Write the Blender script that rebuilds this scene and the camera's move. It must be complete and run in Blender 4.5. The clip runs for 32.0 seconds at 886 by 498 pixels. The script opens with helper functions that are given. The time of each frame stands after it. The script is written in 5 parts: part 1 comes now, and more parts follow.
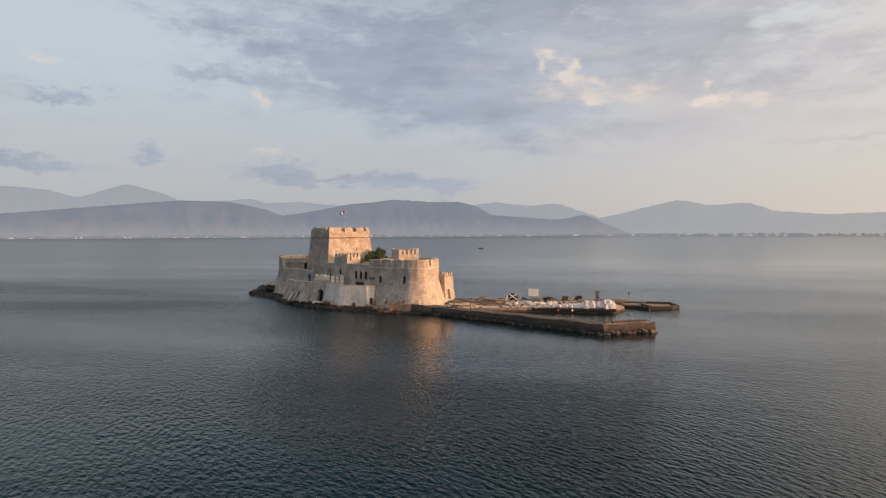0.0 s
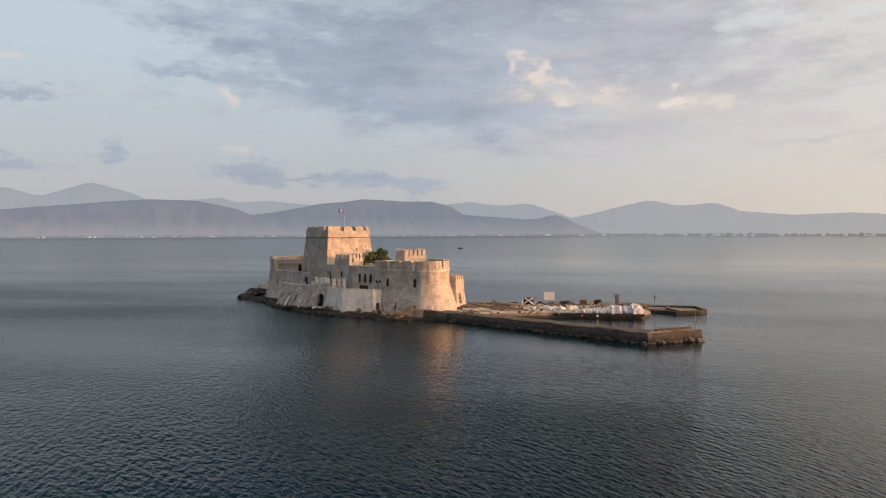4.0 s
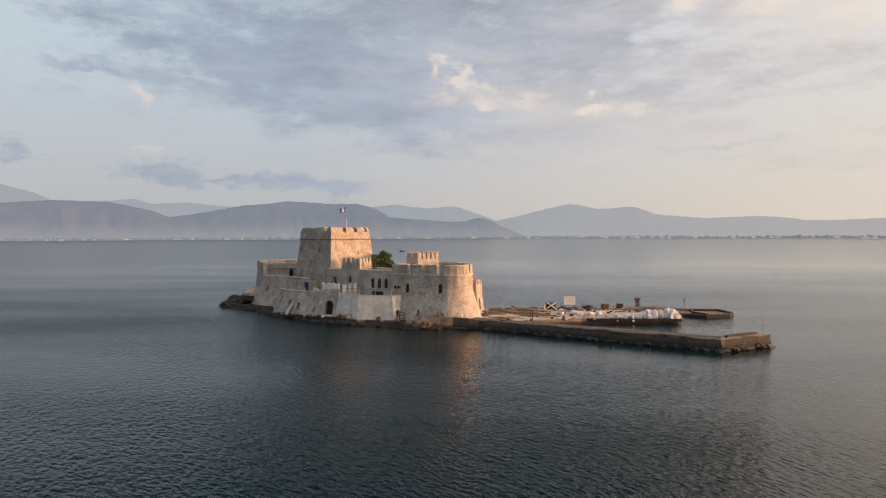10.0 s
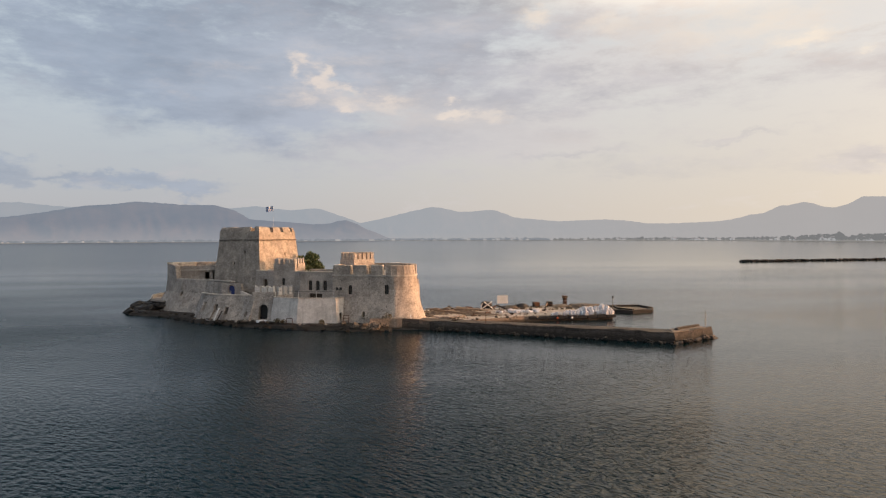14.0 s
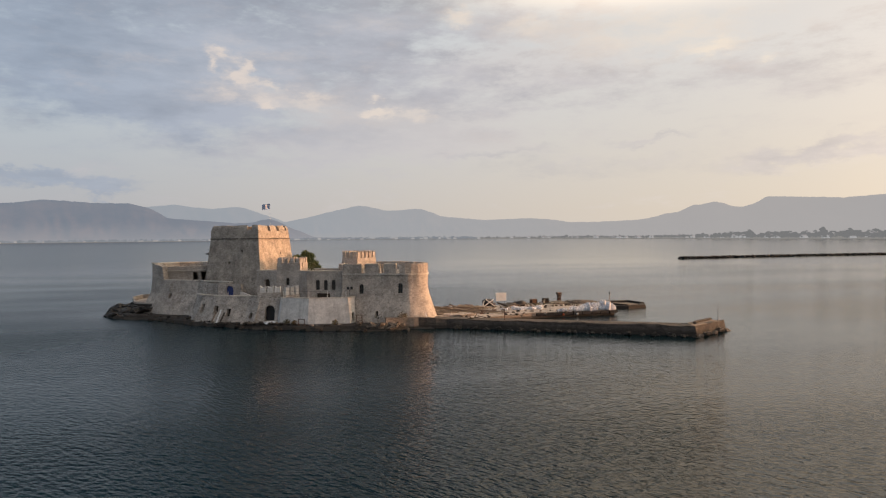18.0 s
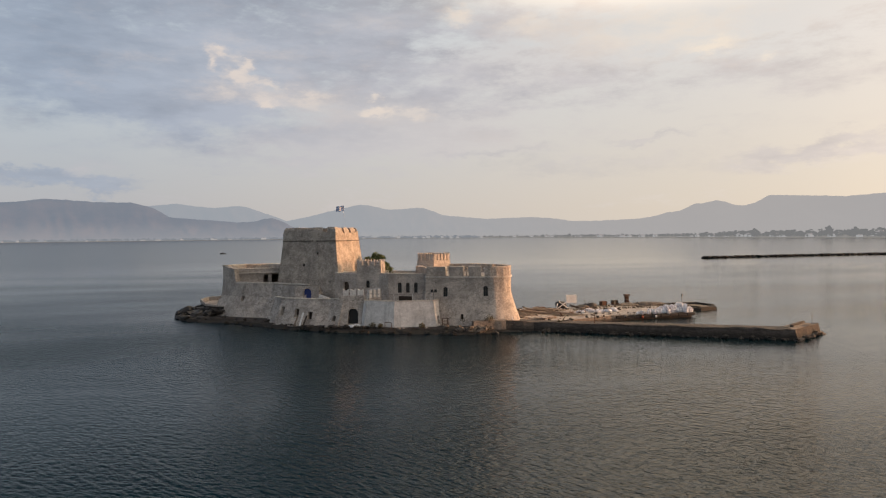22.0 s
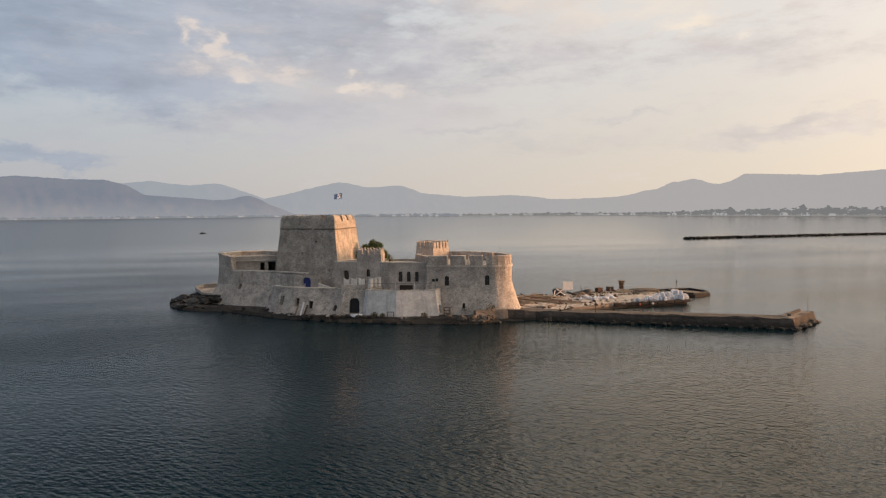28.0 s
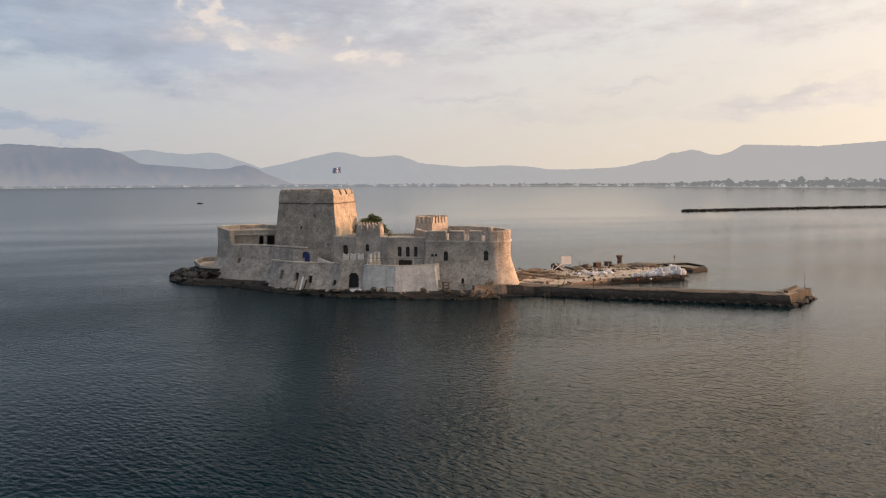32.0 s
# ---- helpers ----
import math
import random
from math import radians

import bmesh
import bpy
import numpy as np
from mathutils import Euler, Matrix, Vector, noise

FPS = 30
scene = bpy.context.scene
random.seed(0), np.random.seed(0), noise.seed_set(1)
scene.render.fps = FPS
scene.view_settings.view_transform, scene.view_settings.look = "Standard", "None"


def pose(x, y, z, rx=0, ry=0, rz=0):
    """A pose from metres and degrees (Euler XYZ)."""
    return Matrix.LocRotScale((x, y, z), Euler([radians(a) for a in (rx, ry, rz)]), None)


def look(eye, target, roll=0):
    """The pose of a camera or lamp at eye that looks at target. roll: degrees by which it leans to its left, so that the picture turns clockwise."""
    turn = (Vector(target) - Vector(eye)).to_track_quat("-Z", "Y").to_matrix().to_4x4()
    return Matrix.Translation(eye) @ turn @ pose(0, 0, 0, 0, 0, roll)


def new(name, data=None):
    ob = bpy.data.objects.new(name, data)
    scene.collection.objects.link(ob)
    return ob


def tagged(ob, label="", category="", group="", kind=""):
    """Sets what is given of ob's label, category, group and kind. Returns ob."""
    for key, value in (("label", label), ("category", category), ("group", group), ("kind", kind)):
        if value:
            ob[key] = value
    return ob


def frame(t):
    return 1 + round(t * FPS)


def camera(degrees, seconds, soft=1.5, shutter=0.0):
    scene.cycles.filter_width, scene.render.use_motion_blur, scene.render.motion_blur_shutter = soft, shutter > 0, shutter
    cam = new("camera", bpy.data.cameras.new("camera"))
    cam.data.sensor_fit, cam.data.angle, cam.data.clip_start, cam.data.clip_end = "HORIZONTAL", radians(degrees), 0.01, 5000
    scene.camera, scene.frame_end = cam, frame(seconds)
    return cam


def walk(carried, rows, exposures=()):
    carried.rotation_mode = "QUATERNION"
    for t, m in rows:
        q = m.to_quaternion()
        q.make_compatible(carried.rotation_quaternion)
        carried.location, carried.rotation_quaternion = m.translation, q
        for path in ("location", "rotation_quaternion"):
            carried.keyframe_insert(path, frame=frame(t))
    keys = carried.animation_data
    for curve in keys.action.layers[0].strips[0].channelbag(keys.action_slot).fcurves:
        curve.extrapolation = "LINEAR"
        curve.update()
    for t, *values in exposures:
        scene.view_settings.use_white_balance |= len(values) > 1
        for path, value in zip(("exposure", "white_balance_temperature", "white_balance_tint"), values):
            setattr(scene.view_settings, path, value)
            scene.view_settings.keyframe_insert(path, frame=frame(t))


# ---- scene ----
cam = camera(67.0, 32.0, 1.2)
PATH = [
    (0, (68.258, -150.534, 16.192), (67.7495, -148.6001, 16.1477), -0.28),
    (0.5, (67.060, -149.393, 16.138), (66.5660, -147.4549, 16.0940), -0.30),
    (1, (65.862, -148.247, 16.092), (65.3960, -146.3022, 16.0477), -0.31),
    (1.5, (64.635, -147.124, 16.092), (64.2004, -145.1720, 16.0479), -0.31),
    (2, (63.342, -146.062, 16.117), (62.9165, -144.1086, 16.0712), -0.28),
    (2.5, (61.965, -145.041, 16.140), (61.5394, -143.0877, 16.0951), -0.25),
    (3, (60.494, -144.012, 16.148), (60.0674, -142.0585, 16.1022), -0.23),
    (3.5, (58.954, -142.957, 16.151), (58.5282, -141.0030, 16.1055), -0.23),
    (5.5, (52.812, -139.529, 16.223), (52.4066, -137.5714, 16.1774), -0.17),
    (6, (51.236, -139.060, 16.182), (50.8505, -137.0975, 16.1373), -0.19),
    (6.5, (49.542, -138.561, 16.149), (49.1629, -136.5977, 16.1059), -0.19),
    (7, (47.774, -138.047, 16.134), (47.4183, -136.0799, 16.0914), -0.20),
    (7.5, (45.991, -137.566, 16.122), (45.6758, -135.5920, 16.0793), -0.21),
    (8, (44.195, -137.139, 16.074), (43.9312, -135.1566, 16.0326), -0.22),
    (8.5, (42.390, -136.721, 16.057), (42.1672, -134.7340, 16.0152), -0.23),
    (9, (40.594, -136.306, 16.072), (40.3797, -134.3179, 16.0318), -0.23),
    (9.5, (38.795, -135.942, 16.027), (38.5893, -133.9535, 15.9870), -0.24),
    (10, (36.948, -135.627, 16.000), (36.7482, -133.6373, 15.9617), -0.27),
    (10.5, (35.080, -135.346, 15.987), (34.8876, -133.3555, 15.9491), -0.29),
    (11, (33.217, -135.081, 15.968), (33.0509, -133.0879, 15.9314), -0.28),
    (11.5, (31.341, -134.841, 15.913), (31.2768, -132.8426, 15.8779), -0.30),
    (12, (29.439, -134.651, 15.829), (29.4652, -132.6517, 15.7943), -0.35),
    (12.5, (27.581, -134.490, 15.750), (27.6540, -132.4919, 15.7164), -0.37),
    (13, (25.740, -134.324, 15.642), (25.8576, -132.3280, 15.6085), -0.38),
    (13.5, (23.909, -134.111, 15.573), (24.0711, -132.1174, 15.5390), -0.38),
    (14, (22.040, -133.853, 15.562), (22.2495, -131.8642, 15.5290), -0.36),
    (14.5, (20.127, -133.622, 15.523), (20.3892, -131.6400, 15.4884), -0.36),
    (15, (18.218, -133.456, 15.518), (18.5292, -131.4805, 15.4836), -0.38),
    (15.5, (16.299, -133.342, 15.541), (16.6624, -131.3759, 15.5055), -0.43),
    (17.5, (8.601, -131.340, 15.483), (9.0321, -129.3871, 15.4452), -0.57),
    (18, (6.804, -130.891, 15.518), (7.2345, -128.9382, 15.4798), -0.57),
    (18.5, (5.007, -130.413, 15.592), (5.4374, -128.4604, 15.5531), -0.54),
    (19, (3.209, -129.920, 15.636), (3.6385, -127.9672, 15.5960), -0.54),
    (19.5, (1.447, -129.428, 15.664), (1.8783, -127.4750, 15.6243), -0.56),
    (20, (-0.313, -128.937, 15.678), (0.1186, -126.9841, 15.6372), -0.60),
    (20.5, (-2.090, -128.435, 15.697), (-1.6592, -126.4823, 15.6559), -0.63),
    (21, (-3.889, -127.911, 15.791), (-3.4583, -125.9589, 15.7490), -0.63),
    (21.5, (-5.676, -127.375, 16.016), (-5.2445, -125.4221, 15.9750), -0.59),
    (22, (-7.422, -126.858, 16.292), (-6.9906, -124.9052, 16.2503), -0.61),
    (22.5, (-9.016, -126.396, 16.585), (-8.5886, -124.4427, 16.5434), -0.62),
    (23, (-10.249, -126.052, 16.849), (-9.8227, -124.0982, 16.8088), -0.64),
    (23.5, (-10.973, -125.833, 17.122), (-10.5406, -123.8804, 17.0821), -0.64),
    (24, (-11.236, -125.724, 17.359), (-10.7928, -123.7738, 17.3146), -0.64),
    (24.5, (-11.262, -125.673, 17.526), (-10.8047, -123.7268, 17.4740), -0.66),
    (25, (-11.175, -125.645, 17.651), (-10.7083, -123.7010, 17.5915), -0.66),
    (25.5, (-11.085, -125.605, 17.759), (-10.6102, -123.6634, 17.6911), -0.68),
    (27.5, (-11.209, -125.744, 18.214), (-10.7192, -123.8073, 18.1135), -0.65),
    (28, (-11.259, -125.760, 18.321), (-10.7660, -123.8245, 18.2120), -0.57),
    (28.5, (-11.312, -125.768, 18.429), (-10.8189, -123.8334, 18.3120), -0.53),
    (29, (-11.338, -125.766, 18.540), (-10.8441, -123.8320, 18.4166), -0.51),
    (29.5, (-11.332, -125.774, 18.633), (-10.8379, -123.8402, 18.5009), -0.48),
    (30, (-11.333, -125.785, 18.749), (-10.8372, -123.8531, 18.6040), -0.47),
    (30.5, (-11.356, -125.802, 18.861), (-10.8606, -123.8713, 18.7026), -0.45),
    (31, (-11.409, -125.799, 18.989), (-10.9127, -123.8694, 18.8166), -0.42),
    (31.5, (-11.467, -125.783, 19.092), (-10.9703, -123.8546, 18.9044), -0.41),
    (32, (-11.511, -125.747, 19.201), (-11.0135, -123.8199, 19.0032), -0.36),
]
walk(cam, [(t, look(eye, target, roll)) for t, eye, target, roll in PATH],
     exposures=[(0, -0.02), (6, 0.02), (13, 0.0), (18, -0.08), (25, -0.06), (28, -0.03), (32, 0.08)])


# ---- light ----
SUN_DIR = Vector((0.965, -0.165, 0.125)).normalized()
sun_data = bpy.data.lights.new("sun", "SUN")
sun_data.energy, sun_data.angle, sun_data.color = 4.4, radians(10.0), (1.0, 0.48, 0.22)
sun = new("sun", sun_data)
sun.matrix_world = look(SUN_DIR * 300, (0, 0, 0))


def node(nt, kind, **values):
    """A node with its inputs set by name or number."""
    n = nt.nodes.new(kind)
    for key, value in values.items():
        if key == "ins":
            for k, v in value.items():
                if isinstance(v, bpy.types.NodeSocket):
                    nt.links.new(v, n.inputs[k])
                else:
                    n.inputs[k].default_value = v
        elif key == "operation":
            n.operation = value
        elif key == "use_clamp":
            n.use_clamp = value
        elif key == "data_type":
            n.data_type = value
        elif key == "blend_type":
            n.blend_type = value
        elif key == "interpolation_type":
            n.interpolation_type = value
        elif key == "feature":
            n.feature = value
        elif key == "sky_type":
            n.sky_type = value
        elif key == "sun_disc":
            n.sun_disc = value
        elif key == "sun_elevation":
            n.sun_elevation = value
        elif key == "sun_rotation":
            n.sun_rotation = value
        elif key == "air_density":
            n.air_density = value
        elif key == "dust_density":
            n.dust_density = value
        elif key == "ozone_density":
            n.ozone_density = value
        else:
            raise ValueError(key)
    return n


def ramp(nt, fac, stops, mode="LINEAR"):
    n = nt.nodes.new("ShaderNodeValToRGB")
    n.color_ramp.interpolation = mode
    while len(n.color_ramp.elements) < len(stops):
        n.color_ramp.elements.new(0.5)
    for e, (p, c) in zip(n.color_ramp.elements, stops):
        e.position, e.color = p, (*c, 1) if len(c) == 3 else c
    nt.links.new(fac, n.inputs[0])
    return n.outputs[0]


def maths(nt, op, a, b=None, c=None, clamp=False):
    n = node(nt, "ShaderNodeMath", operation=op, use_clamp=clamp)
    for k, v in enumerate((a, b, c)):
        if v is None:
            continue
        if isinstance(v, bpy.types.NodeSocket):
            nt.links.new(v, n.inputs[k])
        else:
            n.inputs[k].default_value = v
    return n.outputs[0]


def mixed(nt, fac, a, b, blend="MIX"):
    n = node(nt, "ShaderNodeMix", data_type="RGBA", blend_type=blend)
    for k, v in ((0, fac), (6, a), (7, b)):
        if isinstance(v, bpy.types.NodeSocket):
            nt.links.new(v, n.inputs[k])
        else:
            n.inputs[k].default_value = v if k == 0 else (*v, 1)
    return n.outputs[2]


def noised(nt, vector, scale, detail=4.0, rough=0.55, out=0):
    return node(nt, "ShaderNodeTexNoise", ins={"Vector": vector, "Scale": scale, "Detail": detail, "Roughness": rough}).outputs[out]


def mapped(nt, vector, scale=(1, 1, 1), offset=(0, 0, 0), turn=(0, 0, 0)):
    return node(nt, "ShaderNodeMapping", ins={"Vector": vector, "Scale": scale, "Location": offset, "Rotation": turn}).outputs[0]


# sky: pale clear air low down, broken cloud sheets above, warmer and brighter towards the sun
world = bpy.data.worlds.new("world")
scene.world = world
world.use_nodes = True
nt = world.node_tree
nt.nodes.clear()
way = node(nt, "ShaderNodeTexCoord").outputs["Generated"]
sky = node(nt, "ShaderNodeTexSky", sky_type="NISHITA", sun_disc=False, sun_elevation=math.asin(SUN_DIR.z),
           sun_rotation=math.atan2(SUN_DIR.x, SUN_DIR.y), air_density=1.0, dust_density=2.0, ozone_density=1.0).outputs[0]
sep = node(nt, "ShaderNodeSeparateXYZ", ins={0: way})
azim = maths(nt, "MULTIPLY_ADD", maths(nt, "ARCTAN2", sep.outputs[0], sep.outputs[1]), 57.2958, -0.8)
elev = maths(nt, "MULTIPLY", maths(nt, "ARCSINE", sep.outputs[2]), 57.2958)
up = maths(nt, "MAXIMUM", sep.outputs[2], 0.0)
high = maths(nt, "ADD", up, 0.12)
plane = node(nt, "ShaderNodeCombineXYZ", ins={0: maths(nt, "DIVIDE", sep.outputs[0], high), 1: maths(nt, "DIVIDE", sep.outputs[1], high), 2: 0.0}).outputs[0]
warp = node(nt, "ShaderNodeSeparateColor", ins={0: noised(nt, mapped(nt, way, (9, 9, 22)), 1.0, 7.0, 0.62, 1)})
fray = node(nt, "ShaderNodeSeparateColor", ins={0: noised(nt, mapped(nt, way, (30, 30, 60), (3, 1, 5)), 1.0, 5.0, 0.6, 1)})
az = maths(nt, "ADD", azim, maths(nt, "ADD", maths(nt, "MULTIPLY_ADD", warp.outputs[0], 13.0, -6.5), maths(nt, "MULTIPLY_ADD", fray.outputs[0], 4.0, -2.0)))
el = maths(nt, "ADD", elev, maths(nt, "ADD", maths(nt, "MULTIPLY_ADD", warp.outputs[1], 5.0, -2.5), maths(nt, "MULTIPLY_ADD", fray.outputs[1], 2.0, -1.0)))


def cloud(a0, e0, wide, tall, slope=0.0, much=1.0):
    """A soft cloud bank round an azimuth and a height in degrees; slope: how it leans."""
    da = maths(nt, "SUBTRACT", az, a0)
    de = maths(nt, "SUBTRACT", maths(nt, "SUBTRACT", el, e0), maths(nt, "MULTIPLY", da, slope))
    da, de = maths(nt, "DIVIDE", da, wide), maths(nt, "DIVIDE", de, tall)
    far = maths(nt, "MULTIPLY_ADD", da, da, maths(nt, "MULTIPLY", de, de))
    return maths(nt, "MULTIPLY", maths(nt, "EXPONENT", maths(nt, "MULTIPLY", far, -1.0)), much)


def gather(rows):
    total = cloud(*rows[0])
    for row in rows[1:]:
        total = maths(nt, "ADD", total, cloud(*row))
    return total


toward = maths(nt, "COSINE", maths(nt, "MULTIPLY", maths(nt, "SUBTRACT", azim, 95.0), 0.0174533))
sunny = node(nt, "ShaderNodeMapRange", ins={0: toward, 1: -0.4, 2: 0.62, 3: 0.0, 4: 1.0}).outputs[0]
# unseen southern sky kept bluer and brighter to fill the shaded south walls
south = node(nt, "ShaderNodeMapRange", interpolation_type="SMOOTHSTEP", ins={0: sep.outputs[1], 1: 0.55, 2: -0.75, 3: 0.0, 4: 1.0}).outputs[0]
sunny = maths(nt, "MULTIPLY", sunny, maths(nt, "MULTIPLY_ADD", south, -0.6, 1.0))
glare = node(nt, "ShaderNodeMapRange", interpolation_type="SMOOTHSTEP", ins={0: toward, 1: -0.10, 2: 0.40, 3: 0.0, 4: 1.0}).outputs[0]
# less warm glare behind the view, so the shaded walls stay cool
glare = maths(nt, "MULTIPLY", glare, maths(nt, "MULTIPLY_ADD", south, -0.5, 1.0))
height = node(nt, "ShaderNodeMapRange", ins={0: elev, 1: 2.0, 2: 14.0, 3: 0.0, 4: 1.0}).outputs[0]
clear_low = mixed(nt, sunny, (0.50, 0.50, 0.525), (0.86, 0.74, 0.605))
clear_high = mixed(nt, sunny, (0.565, 0.645, 0.71), (0.84, 0.79, 0.745))
clear = mixed(nt, height, clear_low, clear_high)
clear = mixed(nt, 0.08, clear, node(nt, "ShaderNodeVectorMath", operation="SCALE", ins={0: sky, "Scale": 0.10}).outputs[0])
dark_cloud = mixed(nt, sunny, (0.325, 0.38, 0.475), (0.60, 0.55, 0.545))
lit_cloud = mixed(nt, sunny, (0.74, 0.655, 0.615), (0.98, 0.85, 0.70))
soft_cloud = mixed(nt, sunny, (0.46, 0.47, 0.53), (0.84, 0.755, 0.69))
# broken sheets all round
bent = node(nt, "ShaderNodeVectorMath", operation="MULTIPLY_ADD", ins={0: noised(nt, plane, 0.8, 5.0, 0.6, 1), 1: (1.0, 1.0, 0.0), 2: plane}).outputs[0]
sheet = noised(nt, mapped(nt, bent, (0.7, 0.9, 1), (3.1, 1.7, 0)), 1.0, 8.0, 0.62)
curls = ramp(nt, noised(nt, mapped(nt, way, (7, 7, 26), (5.4, 2.7, 1)), 1.0, 9.0, 0.62), [(0.36, (0.86, 0.87, 0.89)), (0.64, (1.17, 1.16, 1.15))])
dark_cloud = mixed(nt, 1.0, dark_cloud, curls, "MULTIPLY")
fleck = noised(nt, mapped(nt, way, (13, 13, 40), (0.4, 7.7, 2), (0.12, 0.16, 0)), 1.0, 10.0, 0.66)
banks = gather([(-31, 17.5, 14, 4.0, -0.12), (-20, 13.2, 13, 3.4, -0.16), (-12.5, 10.8, 6.5, 3.0, -0.12, 1.3), (-8, 9.4, 6, 2.0, -0.08, 0.7), (3, 8.6, 6, 1.6, -0.04, 0.45), (-10, 15.5, 10, 5.0, -0.1, 1.0), (3, 15.5, 9, 3.2, 0.0, 1.0), (12, 19, 14, 4, 0.0, 0.6), (16, 11.5, 9, 1.6, -0.1, 0.4), (24, 12.5, 16, 2.4, 0.02, 0.5), (40, 11.0, 12, 1.8, 0.05, 0.45), (22, 5.6, 14, 0.8, 0.02, 0.4)])
wisps = gather([(-17, 3.9, 5, 0.5), (-48, 5.3, 4.5, 0.55), (-39.6, 6.5, 2.4, 0.5), (-29.5, 5.6, 3.4, 0.7, -0.05), (-22, 4.6, 6, 0.5, -0.04), (-34, 12.8, 5, 0.5, -0.06), (41, 6.1, 8, 0.8, 0.09), (-44.5, 10.3, 3, 0.45), (30, 7.8, 5, 0.35, 0.05, 0.6), (16, 7.0, 7, 0.5, 0.0, 0.5)])
broad_az, broad_el = az, el
az = maths(nt, "ADD", azim, maths(nt, "ADD", maths(nt, "MULTIPLY_ADD", warp.outputs[0], 4.0, -2.0), maths(nt, "MULTIPLY_ADD", fray.outputs[0], 3.2, -1.6)))
el = maths(nt, "ADD", elev, maths(nt, "ADD", maths(nt, "MULTIPLY_ADD", warp.outputs[1], 2.4, -1.2), maths(nt, "MULTIPLY_ADD", fray.outputs[1], 2.0, -1.0)))
glow = gather([(-2.5, 11.8, 5.5, 2.0, -0.2, 0.22), (-6.5, 15.0, 0.9, 0.45), (-7.3, 13.9, 0.45, 1.0, 0.0, 0.8), (-4.8, 13.9, 0.6, 0.6, -0.3), (-5.3, 13.0, 1.0, 0.4, 0.0, 0.9), (-3.0, 12.6, 1.3, 0.45, -0.3, 0.8), (-6.0, 11.6, 1.0, 0.6, 0.0, 0.5), (-2.9, 10.9, 0.6, 0.4), (-3.2, 11.6, 1.6, 0.5, -0.4, 0.5),
               (1.0, 11.2, 2.2, 0.5, -0.12, 0.55), (6.4, 10.4, 0.9, 0.4, 0.0, 0.9), (6.4, 11.6, 0.6, 0.3, 0.0, 0.7), (9.3, 10.4, 1.8, 0.45, 0.0, 0.6), (3.0, 9.8, 6.0, 1.2, 0.0, 0.3), (-30.6, 11.2, 0.9, 0.7, -0.6, 0.95), (-46.4, 12.7, 0.9, 0.6, -0.3, 0.9), (29, 16.0, 9, 2.4, 0.02, 0.75),
               (33.5, 14.4, 1.8, 0.5, 0.1, 0.8), (37.5, 13.3, 1.0, 0.4, 0.0, 0.7), (13.6, 18.2, 1.4, 0.6), (19, 17.0, 3.0, 0.8, 0.1, 0.5), (-29.8, 6.8, 1.2, 0.25, 0.05, 0.6)])
az, el = broad_az, broad_el
haze = gather([(6, 9.0, 12, 3.5, -0.05, 0.9), (20, 14, 14, 4, 0.0, 0.8), (-4, 7.5, 10, 1.5, 0.0, 0.5)])
rise = node(nt, "ShaderNodeMapRange", ins={0: elev, 1: 6.0, 2: 15.0, 3: 0.0, 4: 1.0}).outputs[0]
texture = maths(nt, "MULTIPLY_ADD", fleck, 1.5, maths(nt, "MULTIPLY_ADD", sheet, 1.5, -1.5))
cover = maths(nt, "ADD", maths(nt, "MULTIPLY", banks, 0.50), maths(nt, "MULTIPLY", maths(nt, "ADD", rise, 0.45), texture))
cover = node(nt, "ShaderNodeMapRange", interpolation_type="SMOOTHSTEP", ins={0: cover, 1: -0.02, 2: 0.78, 3: 0.0, 4: 1.0}).outputs[0]
col = mixed(nt, node(nt, "ShaderNodeMapRange", interpolation_type="SMOOTHSTEP", ins={0: maths(nt, "ADD", haze, texture), 1: 0.1, 2: 1.0, 3: 0.0, 4: 0.8}).outputs[0], clear, soft_cloud)
col = mixed(nt, maths(nt, "MULTIPLY", cover, 0.88), col, dark_cloud)
col = mixed(nt, node(nt, "ShaderNodeMapRange", interpolation_type="SMOOTHSTEP", ins={0: maths(nt, "ADD", wisps, maths(nt, "MULTIPLY", texture, 0.5)), 1: 0.15, 2: 1.1, 3: 0.0, 4: 0.7}).outputs[0], col, dark_cloud)
col = mixed(nt, node(nt, "ShaderNodeMapRange", interpolation_type="SMOOTHSTEP", ins={0: maths(nt, "ADD", glow, maths(nt, "MULTIPLY", texture, 1.1)), 1: 0.05, 2: 1.35, 3: 0.0, 4: 0.88}).outputs[0], col, lit_cloud)
# unseen sky overhead: dim north to darken the sea, brighter south and sunward
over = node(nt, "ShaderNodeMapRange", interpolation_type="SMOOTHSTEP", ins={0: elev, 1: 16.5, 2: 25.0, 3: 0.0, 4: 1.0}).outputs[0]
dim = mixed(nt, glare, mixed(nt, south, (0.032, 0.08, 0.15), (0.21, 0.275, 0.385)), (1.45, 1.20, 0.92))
# glow added above the view in the north-east to brighten the sea's reflections
blaze = node(nt, "ShaderNodeMapRange", interpolation_type="SMOOTHSTEP", ins={0: toward, 1: 0.06, 2: 0.50, 3: 0.0, 4: 1.0}).outputs[0]
blaze = maths(nt, "MULTIPLY", blaze, node(nt, "ShaderNodeMapRange", ins={0: sep.outputs[1], 1: 0.1, 2: 0.5, 3: 0.0, 4: 1.0}).outputs[0])
dim = mixed(nt, blaze, dim, (3.9, 2.95, 2.0))
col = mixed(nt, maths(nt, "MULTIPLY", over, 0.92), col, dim)
